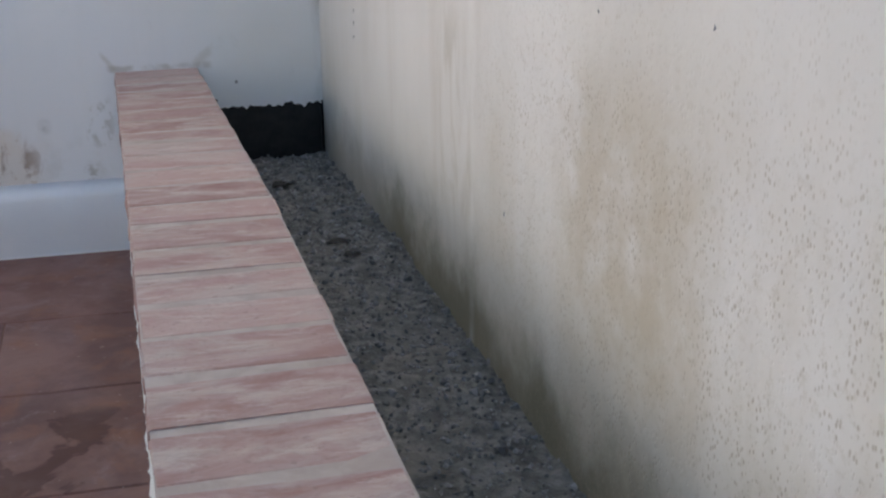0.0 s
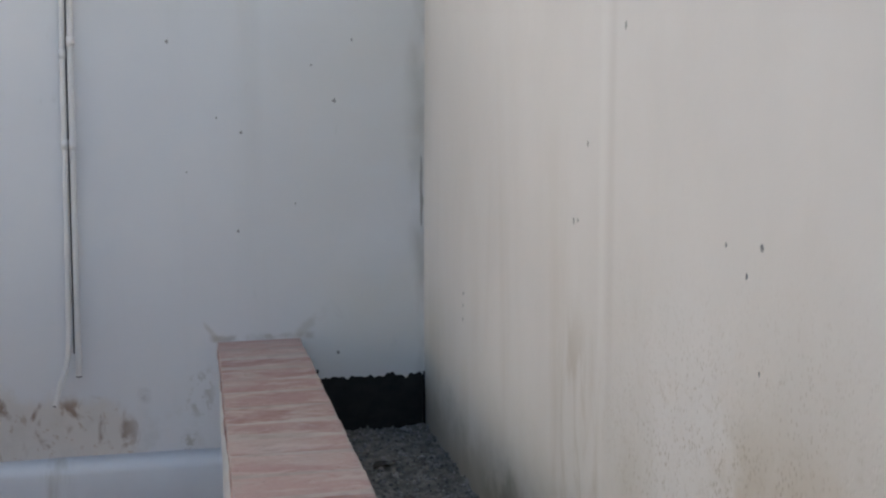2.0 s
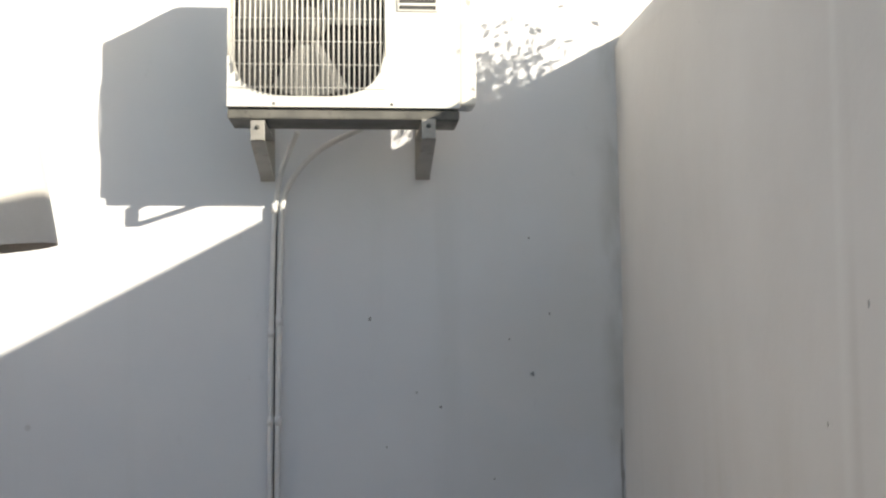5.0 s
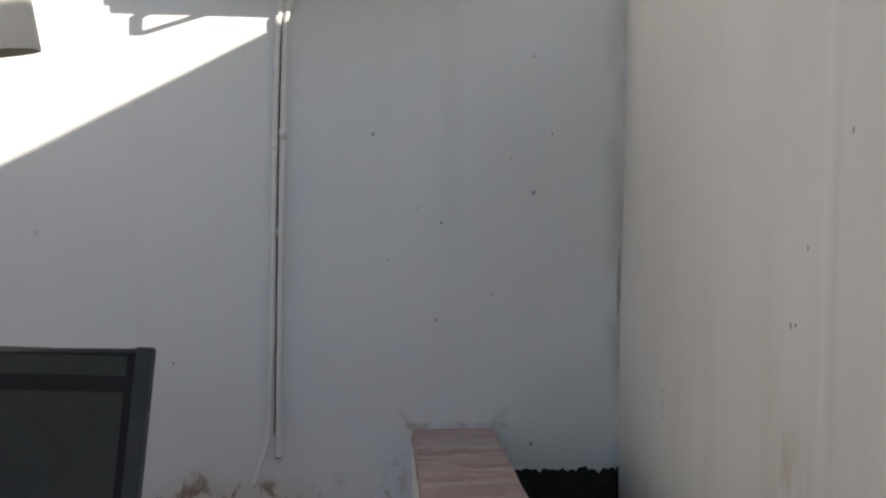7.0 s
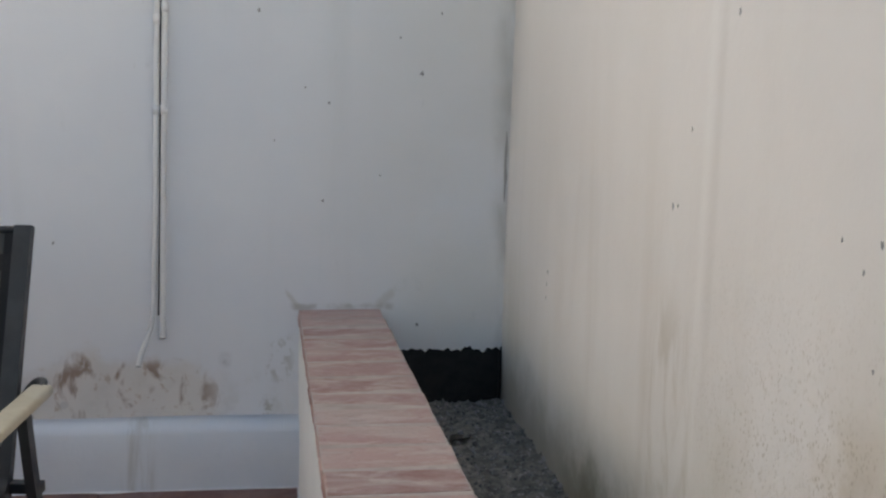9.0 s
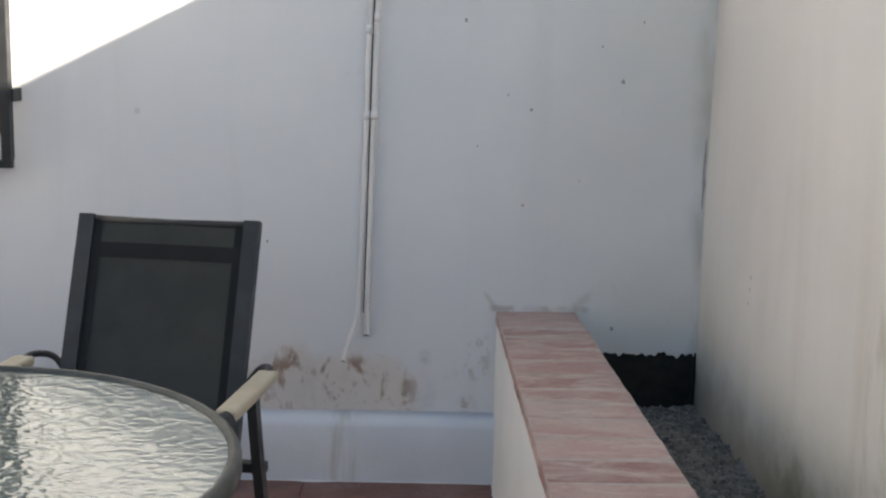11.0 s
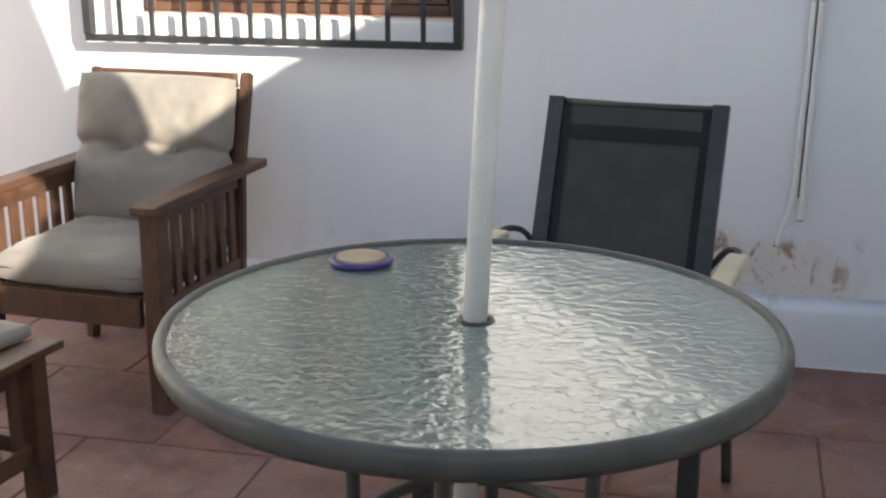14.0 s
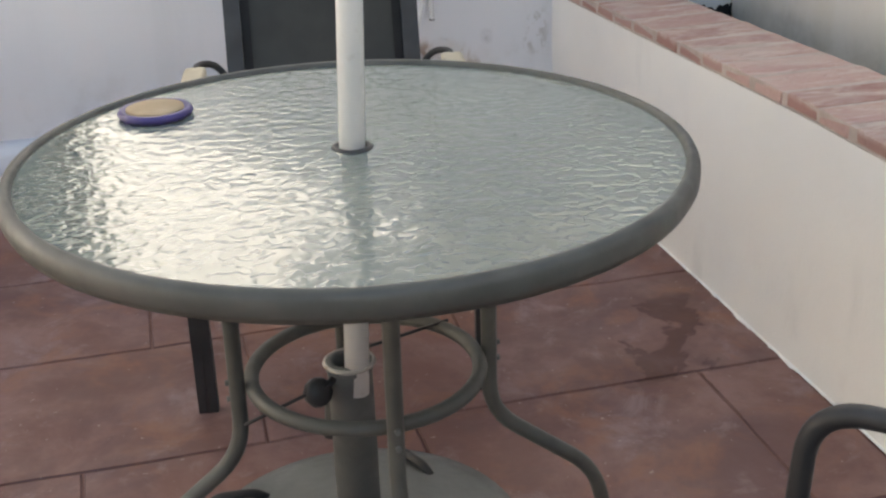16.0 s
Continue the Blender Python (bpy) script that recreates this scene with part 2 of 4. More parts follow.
def brick_mat():
    k = Nodes("pale_terracotta", 0.85)
    z = k.axis(2)
    c = k.mix(k.random(), (0.33, 0.178, 0.155), (0.52, 0.355, 0.315))
    streak = k.noise(1.0, 6, 0.68, vec=k.shuffled((5, 12, 8)), warp=0.9)
    c = k.mix(k.times(k.span(k.noise(7, 5, 0.6, vec=k.shuffled()), 0.45, 0.72), 0.55), c, (0.34, 0.175, 0.150))
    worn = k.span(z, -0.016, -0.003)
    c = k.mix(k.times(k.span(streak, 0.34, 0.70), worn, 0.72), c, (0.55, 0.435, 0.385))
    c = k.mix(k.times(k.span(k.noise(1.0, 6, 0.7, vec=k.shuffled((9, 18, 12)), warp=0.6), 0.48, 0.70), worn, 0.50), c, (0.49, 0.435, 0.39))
    c = k.mix(k.times(k.span(k.noise(1.0, 5, 0.7, vec=k.shuffled((9, 24, 12)), warp=0.5), 0.58, 0.72), 0.35), c, (0.27, 0.165, 0.15))
    c = k.mix(k.times(k.span(k.noise(70, 4, 0.7, vec=k.shuffled()), 0.60, 0.70), 0.40), c, (0.22, 0.14, 0.12))
    crust = k.span(k.noise(16, 6, 0.72, vec=k.shuffled((0.5, 1.6, 1)), warp=0.4), 0.50, 0.64)
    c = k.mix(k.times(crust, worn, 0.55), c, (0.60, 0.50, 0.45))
    c = k.mix(k.times(k.span(k.noise(140, 3, 0.7, vec=k.shuffled()), 0.55, 0.68), 0.30), c, (0.30, 0.20, 0.175))
    return k.colour(c).bump(k.math('ADD', k.times(streak, 0.8), k.math('ADD', k.times(crust, 0.5), k.times(k.noise(60, 4, vec=k.shuffled()), 0.5))), 0.5, 0.005).mat


def mortar_mat():
    k = Nodes("lime_mortar", 0.95)
    c = k.mix(k.span(k.noise(9, 5), 0.3, 0.7), (0.42, 0.34, 0.30), (0.54, 0.46, 0.415))
    return k.colour(k.mix(k.times(k.span(k.noise(25, 5), 0.45, 0.7), 0.5), c, (0.36, 0.28, 0.245))).bump(k.noise(70, 4), 0.4, 0.004).mat


def floor_mat():
    k = Nodes("stained_terracotta_slab", 0.62)
    c = k.mix(k.random(), (0.160, 0.078, 0.064), (0.200, 0.096, 0.076))
    c = k.mix(k.times(k.span(k.noise(3.0, 7, 0.66, warp=0.4), 0.40, 0.62), 0.8), c, (0.265, 0.150, 0.130))
    c = k.mix(k.times(k.span(k.noise(1.8, 6, 0.6, vec=k.coords((1, 1, 1), (4, 2, 0)), warp=0.5), 0.48, 0.66), 0.7), c, (0.125, 0.064, 0.063))
    c = k.mix(k.times(k.span(k.noise(6, 7, 0.7, vec=k.coords((1, 1, 1), (1, 7, 0)), warp=0.6), 0.52, 0.70), 0.6), c, (0.30, 0.215, 0.215))
    c = k.mix(k.times(k.span(k.noise(4.5, 6, 0.65, vec=k.coords((1, 1, 1), (9, 3, 0)), warp=0.4), 0.50, 0.68), 0.70), c, (0.27, 0.122, 0.075))
    c = k.mix(k.times(k.span(k.noise(22, 5, 0.7), 0.52, 0.68), 0.35), c, (0.15, 0.075, 0.066))
    c = k.mix(k.times(k.span(k.noise(55, 2), 0.70, 0.74), 0.5), c, (0.45, 0.36, 0.32))
    # a dried spill near the low wall
    x, y = k.axis(0), k.axis(1)
    bend = k.math('ADD', k.math('ADD', x, k.times(k.math('SUBTRACT', k.noise(7, 4, warp=0.6), 0.5), 0.45)), k.times(y, -0.55))
    spill = k.times(band(k, bend, -0.125, -0.02, 0.012), band(k, y, -1.60, -1.20, 0.03))
    c = k.mix(k.times(spill, 0.75), c, (0.085, 0.033, 0.025))
    k.rough(k.span(k.noise(4, 4), 0.3, 0.7, 0.45, 0.75))
    return k.colour(c).bump(k.math('ADD', k.noise(6, 5), k.times(k.noise(40, 4), 0.35)), 0.35, 0.008).mat


def soil_mat():
    k = Nodes("grey_gravelly_soil", 0.95)
    c = k.mix(k.span(k.noise(30, 5), 0.35, 0.7), (0.115, 0.108, 0.096), (0.25, 0.238, 0.215))
    c = k.mix(k.times(k.span(k.noise(4, 4), 0.5, 0.65), 0.6), c, (0.20, 0.18, 0.155))
    return k.colour(c).bump(k.noise(90, 4), 0.8, 0.01).mat


def stone_mat():
    k = Nodes("grey_grit", 0.9)
    return k.colour(k.mix(k.island(), (0.10, 0.099, 0.096), (0.34, 0.335, 0.325))).mat


def wood_mat():
    k = Nodes("oiled_brown_hardwood", 0.5)
    grain = k.noise(1.0, 4, 0.6, vec=k.shuffled((40, 9, 14)), warp=0.3)
    fine = k.noise(1.0, 3, 0.6, vec=k.shuffled((160, 30, 40)))
    c = k.mix(k.span(grain, 0.3, 0.7), (0.042, 0.021, 0.013), (0.092, 0.043, 0.023))
    c = k.mix(k.times(k.span(fine, 0.5, 0.75), 0.35), c, (0.040, 0.020, 0.013))
    c = k.mix(k.times(k.random(), 0.30), c, (0.13, 0.068, 0.041))
    c = k.mix(k.times(k.span(k.noise(5, 4, vec=k.shuffled()), 0.55, 0.75), 0.35), c, (0.20, 0.13, 0.085))
    return k.colour(c).bump(grain, 0.2, 0.003).mat


def fabric_mat(name, a, b, scale=500, bump=0.25):
    k = Nodes(name, 0.95)
    c = k.mix(k.span(k.noise(7, 4), 0.35, 0.7), a, b)
    w = k.noise(scale, 2, 0.5)
    k.bsdf.inputs["Sheen Weight"].default_value = 0.2
    c = k.mix(k.times(w, 0.25), c, tuple(v * 0.7 for v in a))
    return k.colour(c).bump(k.math('ADD', k.times(w, 0.3), k.noise(18, 4)), bump, 0.006).mat


def paint_mat(name, a, b, rough, metal=0.0, wear=None):
    k = Nodes(name, rough, metal)
    c = k.mix(k.span(k.noise(12, 5), 0.35, 0.7), a, b)
    if wear:
        c = k.mix(k.times(k.span(k.noise(30, 4), 0.60, 0.72), 0.6), c, wear)
    k.rough(k.span(k.noise(25, 4), 0.3, 0.7, rough - 0.07, rough + 0.1))
    return k.colour(c).bump(k.noise(140, 3), 0.08, 0.002).mat


def glass_mat():
    k = Nodes("rippled_glass", 0.14)
    b = k.bsdf.inputs
    b["Transmission Weight"].default_value = 0.50
    b["Specular IOR Level"].default_value = 0.15
    b["IOR"].default_value = 1.3
    b["Coat Weight"].default_value, b["Coat Roughness"].default_value, b["Coat IOR"].default_value = 1.0, 0.015, 1.47
    k.colour((0.35, 0.398, 0.348))
    rip = k.noise(1.0, 1.0, 0.35, vec=k.coords((54, 60, 54)), warp=0.3)
    rip = k.span(rip, 0.36, 0.64)
    k.bump(rip, 0.18, 0.006)
    bump = [n for n in k.nt.nodes if n.bl_idname == "ShaderNodeBump"][0]
    k.link(bump.outputs[0], b["Coat Normal"])
    low = k.add("ShaderNodeBump")
    low.inputs["Strength"].default_value, low.inputs["Distance"].default_value = 0.05, 0.008
    k.link(rip, low.inputs["Height"])
    k.link(low.outputs[0], b["Normal"])
    return k.mat


def pane_mat():
    k = Nodes("window_glass", 0.03)
    k.bsdf.inputs["Transmission Weight"].default_value = 1.0
    return k.colour((0.9, 0.93, 0.92)).mat


M_WHITE, M_CREAM = plaster_white(), plaster_cream()
M_FACE = plaster_plain("whitewashed_render", (0.79, 0.785, 0.765), (0.84, 0.835, 0.815))
M_PLINTH = plinth_mat()
M_PLAIN = plaster_plain("beige_render", (0.62, 0.595, 0.555), (0.70, 0.675, 0.635))
M_BRICK, M_MORTAR, M_FLOOR, M_SOIL, M_GRIT = brick_mat(), mortar_mat(), floor_mat(), soil_mat(), stone_mat()
M_GROUT = plaster_plain("dark_joint", (0.135, 0.066, 0.054), (0.25, 0.135, 0.11))
M_EARTH = plaster_plain("dry_earth", (0.22, 0.18, 0.14), (0.30, 0.25, 0.20))
M_TAR = paint_mat("black_bitumen", (0.006, 0.006, 0.006), (0.013, 0.013, 0.013), 0.7)
M_WOOD = wood_mat()
M_CUSHION = fabric_mat("taupe_cushion_cloth", (0.205, 0.184, 0.160), (0.250, 0.226, 0.198))
M_PIPING = fabric_mat("dark_piping", (0.14, 0.125, 0.11), (0.18, 0.16, 0.14))
M_SLING = fabric_mat("charcoal_mesh", (0.040, 0.044, 0.043), (0.054, 0.058, 0.056), 900)
M_SLINGEDGE = fabric_mat("black_mesh_hem", (0.010, 0.011, 0.012), (0.015, 0.016, 0.017), 900)
M_BLACK = paint_mat("charcoal_powder_coat", (0.024, 0.025, 0.026), (0.036, 0.037, 0.038), 0.45)
M_ARM = paint_mat("sand_plastic", (0.50, 0.43, 0.31), (0.57, 0.50, 0.37), 0.5)
M_TAUPE = paint_mat("taupe_metal_paint", (0.069, 0.071, 0.063), (0.092, 0.094, 0.084), 0.5)
M_BASE = paint_mat("grey_cast_base", (0.11, 0.115, 0.11), (0.15, 0.155, 0.148), 0.6)
M_POLE = paint_mat("white_enamel", (0.74, 0.74, 0.72), (0.80, 0.80, 0.78), 0.35, 0.0, (0.60, 0.58, 0.54))
M_CANOPY = fabric_mat("cream_canvas", (0.62, 0.59, 0.54), (0.68, 0.65, 0.60), 300, 0.2)
M_AC = paint_mat("ivory_sheet_metal", (0.70, 0.69, 0.655), (0.75, 0.74, 0.705), 0.4)
M_ACDARK = paint_mat("grimy_tray", (0.10, 0.10, 0.09), (0.17, 0.165, 0.15), 0.6, 0.0, (0.06, 0.06, 0.055))
M_FAN = paint_mat("grey_fan_plastic", (0.13, 0.13, 0.125), (0.18, 0.18, 0.175), 0.5)
# near-black that paints the shade inside deep openings
M_SHADE = paint_mat("inside_shade", (0.012, 0.012, 0.013), (0.02, 0.02, 0.021), 0.7)
M_STEEL = paint_mat("galvanised_steel", (0.36, 0.34, 0.31), (0.46, 0.44, 0.40), 0.5, 0.5, (0.22, 0.15, 0.10))
M_PIPE = paint_mat("white_conduit", (0.73, 0.725, 0.71), (0.80, 0.79, 0.78), 0.5)
M_STRAP = paint_mat("pale_grey_plastic", (0.62, 0.64, 0.60), (0.70, 0.72, 0.68), 0.5)
M_CABLE = paint_mat("black_rubber", (0.012, 0.012, 0.013), (0.02, 0.02, 0.02), 0.5)
M_IRON = paint_mat("black_wrought_iron", (0.016, 0.018, 0.020), (0.028, 0.030, 0.033), 0.45)
M_FRAME = paint_mat("varnished_brown_joinery", (0.085, 0.043, 0.027), (0.125, 0.064, 0.040), 0.4)
M_SILL = paint_mat("pink_terracotta_sill", (0.48, 0.27, 0.21), (0.58, 0.36, 0.28), 0.75)
M_GLASS, M_PANE = glass_mat(), pane_mat()
M_CURTAIN = fabric_mat("grey_curtain", (0.10, 0.105, 0.10), (0.16, 0.165, 0.155), 200, 0.4)
M_PURPLE = paint_mat("purple_ceramic", (0.042, 0.034, 0.145), (0.058, 0.045, 0.19), 0.35)
M_TAN = paint_mat("tan_woven_centre", (0.36, 0.27, 0.17), (0.46, 0.36, 0.24), 0.8)
M_CHIP = plaster_plain("dirty_chip", (0.30, 0.295, 0.285), (0.46, 0.45, 0.43))
M_LEAF = paint_mat("green_leaf", (0.035, 0.065, 0.020), (0.07, 0.11, 0.035), 0.5)
M_DEAD = paint_mat("dead_leaf_brown", (0.035, 0.028, 0.022), (0.07, 0.055, 0.04), 0.8)
M_BARK = paint_mat("grey_bark", (0.12, 0.10, 0.08), (0.18, 0.15, 0.12), 0.9)
M_INK = paint_mat("dark_print", (0.05, 0.05, 0.05), (0.08, 0.08, 0.08), 0.6)


# ---- building helpers ----
def finish(bm, name, material, smooth=False):
    me = bpy.data.meshes.new(name)
    bmesh.ops.recalc_face_normals(bm, faces=bm.faces)
    if smooth:
        for f in bm.faces:
            f.smooth = True
    bm.to_mesh(me)
    bm.free()
    for m in (material if isinstance(material, (list, tuple)) else [material]):
        me.materials.append(m)
    return me


def part(name, bm, material, parent, label="", smooth=False):
    ob = new(name, finish(bm, name, material, smooth))
    ob.parent = parent
    return tagged(ob, label)


def thing(name, m, label, category, group="", kind=""):
    ob = new(name)
    ob.empty_display_size = 0.1
    ob.matrix_world = m
    return tagged(ob, label, category, group, kind)


def solid(name, bm, material, label, category, group="", kind="", smooth=False):
    return tagged(new(name, finish(bm, name, material, smooth)), label, category, group, kind)


def box(lo, hi, bevel=0.0, bm=None, m=None, seg=2):
    own = bmesh.new()
    mid, size = (Vector(lo) + Vector(hi)) / 2, Vector(hi) - Vector(lo)
    bmesh.ops.create_cube(own, size=1, matrix=Matrix.Translation(mid) @ Matrix.Diagonal((*[max(abs(s), 1e-4) for s in size], 1)))
    if bevel:
        bmesh.ops.bevel(own, geom=own.edges[:], offset=bevel, segments=seg, profile=0.6, affect='EDGES')
    if m is not None:
        bmesh.ops.transform(own, matrix=m, verts=own.verts)
    return join(bm, own)


def join(bm, own):
    if bm is None:
        return own
    ids = {}
    for v in own.verts:
        ids[v] = bm.verts.new(v.co)
    for f in own.faces:
        bm.faces.new([ids[v] for v in f.verts]).smooth = f.smooth
    own.free()
    return bm


def rounded(points, radius, steps=5):
    """A polyline with its inner corners turned into arcs."""
    pts = [Vector(p) for p in points]
    out = [pts[0]]
    for a, b, c in zip(pts, pts[1:], pts[2:]):
        r = min(radius, (a - b).length * 0.49, (c - b).length * 0.49)
        p, q = b + (a - b).normalized() * r, b + (c - b).normalized() * r
        for n in range(steps + 1):
            u = n / steps
            out.append(p * (1 - u) ** 2 + b * 2 * u * (1 - u) + q * u * u)
    return out + [pts[-1]]


def tube(points, radius, sides=10, bm=None, closed=False, flat=None):
    """A swept round or flat bar. flat: its two half sizes, the second one along world z or y."""
    pts = [Vector(p) for p in points]
    own = bmesh.new()
    rings, n = [], len(pts)
    up = None
    for i, p in enumerate(pts):
        if closed:
            way = pts[(i + 1) % n] - pts[i - 1]
        else:
            way = pts[min(i + 1, n - 1)] - pts[max(i - 1, 0)]
        way.normalize()
        if up is None:
            up = Vector((1, 0, 0)) if flat else (Vector((0, 0, 1)) if abs(way.z) < 0.9 else Vector((1, 0, 0)))
        side = way.cross(up).normalized()
        up = side.cross(way).normalized()
        ring = []
        if flat:
            a, b = flat
            for u, v in ((-a, -b), (a, -b), (a, b), (-a, b)):
                ring.append(own.verts.new(p + up * u + side * v))
        else:
            for s in range(sides):
                w = 2 * math.pi * s / sides
                ring.append(own.verts.new(p + (side * math.cos(w) + up * math.sin(w)) * radius))
        rings.append(ring)
    k = len(rings[0])
    pairs = list(zip(rings, rings[1:])) + ([(rings[-1], rings[0])] if closed else [])
    for a, b in pairs:
        for s in range(k):
            f = own.faces.new((a[s], a[(s + 1) % k], b[(s + 1) % k], b[s]))
            f.smooth = not flat
    if not closed:
        own.faces.new(rings[0][::-1])
        own.faces.new(rings[-1])
    return join(bm, own)


def lathe(profile, sides=48, bm=None, at=(0, 0, 0), closed=True):
    """Turns (radius, z) pairs round the z axis."""
    own = bmesh.new()
    rings = []
    for r, z in profile:
        if r < 1e-5:
            rings.append([own.verts.new((at[0], at[1], at[2] + z))])
        else:
            rings.append([own.verts.new((at[0] + r * math.cos(2 * math.pi * s / sides), at[1] + r * math.sin(2 * math.pi * s / sides), at[2] + z)) for s in range(sides)])
    pairs = list(zip(rings, rings[1:])) + ([(rings[-1], rings[0])] if closed else [])
    for a, b in pairs:
        for s in range(sides):
            q = [a[s % len(a)], a[(s + 1) % len(a)], b[(s + 1) % len(b)], b[s % len(b)]]
            q = list(dict.fromkeys(q))
            if len(q) > 2:
                own.faces.new(q).smooth = True
    return join(bm, own)


def sheet(nx, ny, place, bm=None):
    """A grid of nx by ny cells, with its points from place(u, v)."""
    own = bmesh.new()
    g = [[own.verts.new(place(i / nx, j / ny)) for i in range(nx + 1)] for j in range(ny + 1)]
    for j in range(ny):
        for i in range(nx):
            own.faces.new((g[j][i], g[j][i + 1], g[j + 1][i + 1], g[j + 1][i])).smooth = True
    return join(bm, own)


def pillow(size, puff, bm=None, m=None, tufts=(), n=22, seed=0, seam=None):
    """A stuffed cushion: flat box, puffed out, with rounded sides and dimples at tufts."""
    sx, sy, sz = (s / 2 for s in size)
    own = bmesh.new()
    for sign in (1, -1):
        def place(u, v):
            a, b = 2 * u - 1, 2 * v - 1
            fall = (1 - abs(a) ** 5) * (1 - abs(b) ** 5)
            h = sz * 0.55 + (sz * 0.45 + puff) * fall ** 0.55
            for tx, ty, depth, wide in tufts:
                d2 = ((a - tx) * sx) ** 2 + ((b - ty) * sy) ** 2
                h -= depth * math.exp(-d2 / wide ** 2)
            if seam is not None:
                h -= 0.030 * math.exp(-((b - seam - 0.03 * math.cos(a * 9)) * sy / 0.016) ** 2)
            h += 0.006 * noise.noise(Vector((a * 3 + seed, b * 3, sign * 2))) + 0.004 * noise.noise(Vector((a * 8, b * 8 + seed, sign)))
            in_x = 1 - 0.02 * abs(b) ** 4
            return Vector((a * sx * in_x, b * sy * (1 - 0.02 * abs(a) ** 4), sign * h))
        sheet(n, n, place, own)
    own.verts.ensure_lookup_table()
    k = n + 1
    def ring(off):
        g = [[own.verts[off + j * k + i] for i in range(k)] for j in range(k)]
        return g[0] + [r[-1] for r in g[1:]] + g[-1][-2::-1] + [r[0] for r in g[-2:0:-1]]
    a, b = ring(0), ring(k * k)
    for i in range(len(a)):
        j = (i + 1) % len(a)
        own.faces.new((a[i], a[j], b[j], b[i])).smooth = True
    if m is not None:
        bmesh.ops.transform(own, matrix=m, verts=own.verts)
    return join(bm, own)


# ---- structure ----
ground = solid("ground", box((-150, -150, -0.30), (150, 150, -0.12)), M_EARTH, "dry earth round the walled patio", "ground", kind="structure")

WIN = (-3.36, -2.18, 1.06, 2.16)  # window opening: x from, x to, z from, z to
WALL_H = 3.3
bm = box((WIN[1], 0, -0.1), (0.25, 0.30, WALL_H))
box((-6.2, 0, -0.1), (WIN[0], 0.30, WALL_H), bm=bm)
box((WIN[0], 0, -0.1), (WIN[1], 0.30, WIN[2]), bm=bm)
box((WIN[0], 0, WIN[3]), (WIN[1], 0.30, WALL_H), bm=bm)
bmesh.ops.remove_doubles(bm, verts=bm.verts, dist=0.0005)
wall_north = solid("wall_north", bm, M_WHITE, "bluish white plastered patio wall with rusty peeling patch", "wall", kind="structure")

EAST_H = 2.321
def east_top(y):
    return EAST_H - 0.09 * min(1.0, max(0.0, (-2.5 - y) / 0.6)) - min(0.24, 0.50 * max(0.0, -3.5 - y))
def east(u, v):
    y = -6.2 * u
    z = -0.1 + (east_top(y) + 0.1) * v
    ridge = 0.0018 * math.exp(-((y + 1.72) / 0.05) ** 2) + 0.010 * noise.noise(Vector((y * 0.8, z * 0.7, 3)))
    edge = 0.02 * max(0.0, (v - 0.985) / 0.015) ** 2
    return Vector((-ridge + edge, y, z))
bm = sheet(124, 72, east)
sheet(124, 2, lambda u, v: Vector((0.018 + 0.232 * v, -6.2 * u, east_top(-6.2 * u) - 0.003 * v)), bm)
sheet(124, 2, lambda u, v: Vector((0.25, -6.2 * u, -0.1 + (east_top(-6.2 * u) + 0.1) * v)), bm)
wall_east = solid("wall_east", bm, M_CREAM, "cream plastered boundary wall streaked with brown damp", "wall", kind="structure")
# out of view, added: its height and tone tune skylight and bounce
wall_west = solid("wall_west", box((-6.4, -6.2, -0.1), (-6.2, 0.3, 2.45)), M_PLAIN, "unseen beige wall added to limit sky light from the west", "wall", kind="structure")
# out of view, added to enclose the light; low enough for the sun
wall_south = solid("wall_south", box((-6.4, -6.45, -0.1), (0.25, -6.2, 2.3)), M_FACE, "unseen white wall added to close the surroundings behind the camera", "wall", kind="structure")

# plinth along the foot of the wall, with a sloping top
def plinth(u, v):
    x = -6.2 + 5.56 * u
    prof = ((-0.052, -0.02), (-0.052, 0.10), (-0.050, 0.182), (-0.043, 0.196), (0.0, 0.224), (0.004, 0.20))
    y, z = prof[round(v * 5)]
    w = 0.004 * noise.noise(Vector((x * 3, v * 3, 1)))
    return Vector((x, y + w, z + (w if v > 0.3 else 0)))
solid("plinth", sheet(120, 5, plinth), M_PLINTH, "bluish white painted plinth along the wall foot", "plinth", kind="structure")

# low wall of the raised bed
PX1 = -0.40
def px0(y):
    return -0.644 - 0.005 * y
def cap_z(y):
    return 0.560 + 0.048 * min(1.0, -y / 1.6)
def cap_w(y):
    return 0.248 + 0.017 * min(1.0, -y / 1.7)
bm = bmesh.new()
def face(u, v):
    y = -6.2 * u
    return Vector((px0(y) + 0.004 * noise.noise(Vector((y * 2, v * 2, 7))), y, -0.02 + (cap_z(y) - 0.034 + 0.02) * v))
sheet(80, 8, face, bm)
def inner(u, v):
    y = -6.2 * u
    return Vector((PX1, y, cap_z(y) - 0.034 - 0.5 * v))
sheet(80, 2, inner, bm)
low_wall = solid("low_wall", bm, M_FACE, "low white rendered wall of a raised bed, capped with bricks", "low wall", kind="structure")
def bed(u, v):
    y = -6.2 * u
    return Vector((px0(y) - 0.0015 + (cap_w(y) + 0.001) * v, y, cap_z(y) - 0.0014))
bm = sheet(80, 2, bed)
for e in (0, 1):
    def side(u, v, e=e):
        y = -6.2 * u
        return Vector((px0(y) - 0.0015 + (cap_w(y) + 0.001) * e, y, cap_z(y) - 0.0014 - 0.031 * v))
    sheet(80, 1, side, bm)
def under(u, v):
    y = -6.2 * u
    return Vector((px0(y) - 0.0015 + (cap_w(y) + 0.001) * v, y, cap_z(y) - 0.035))
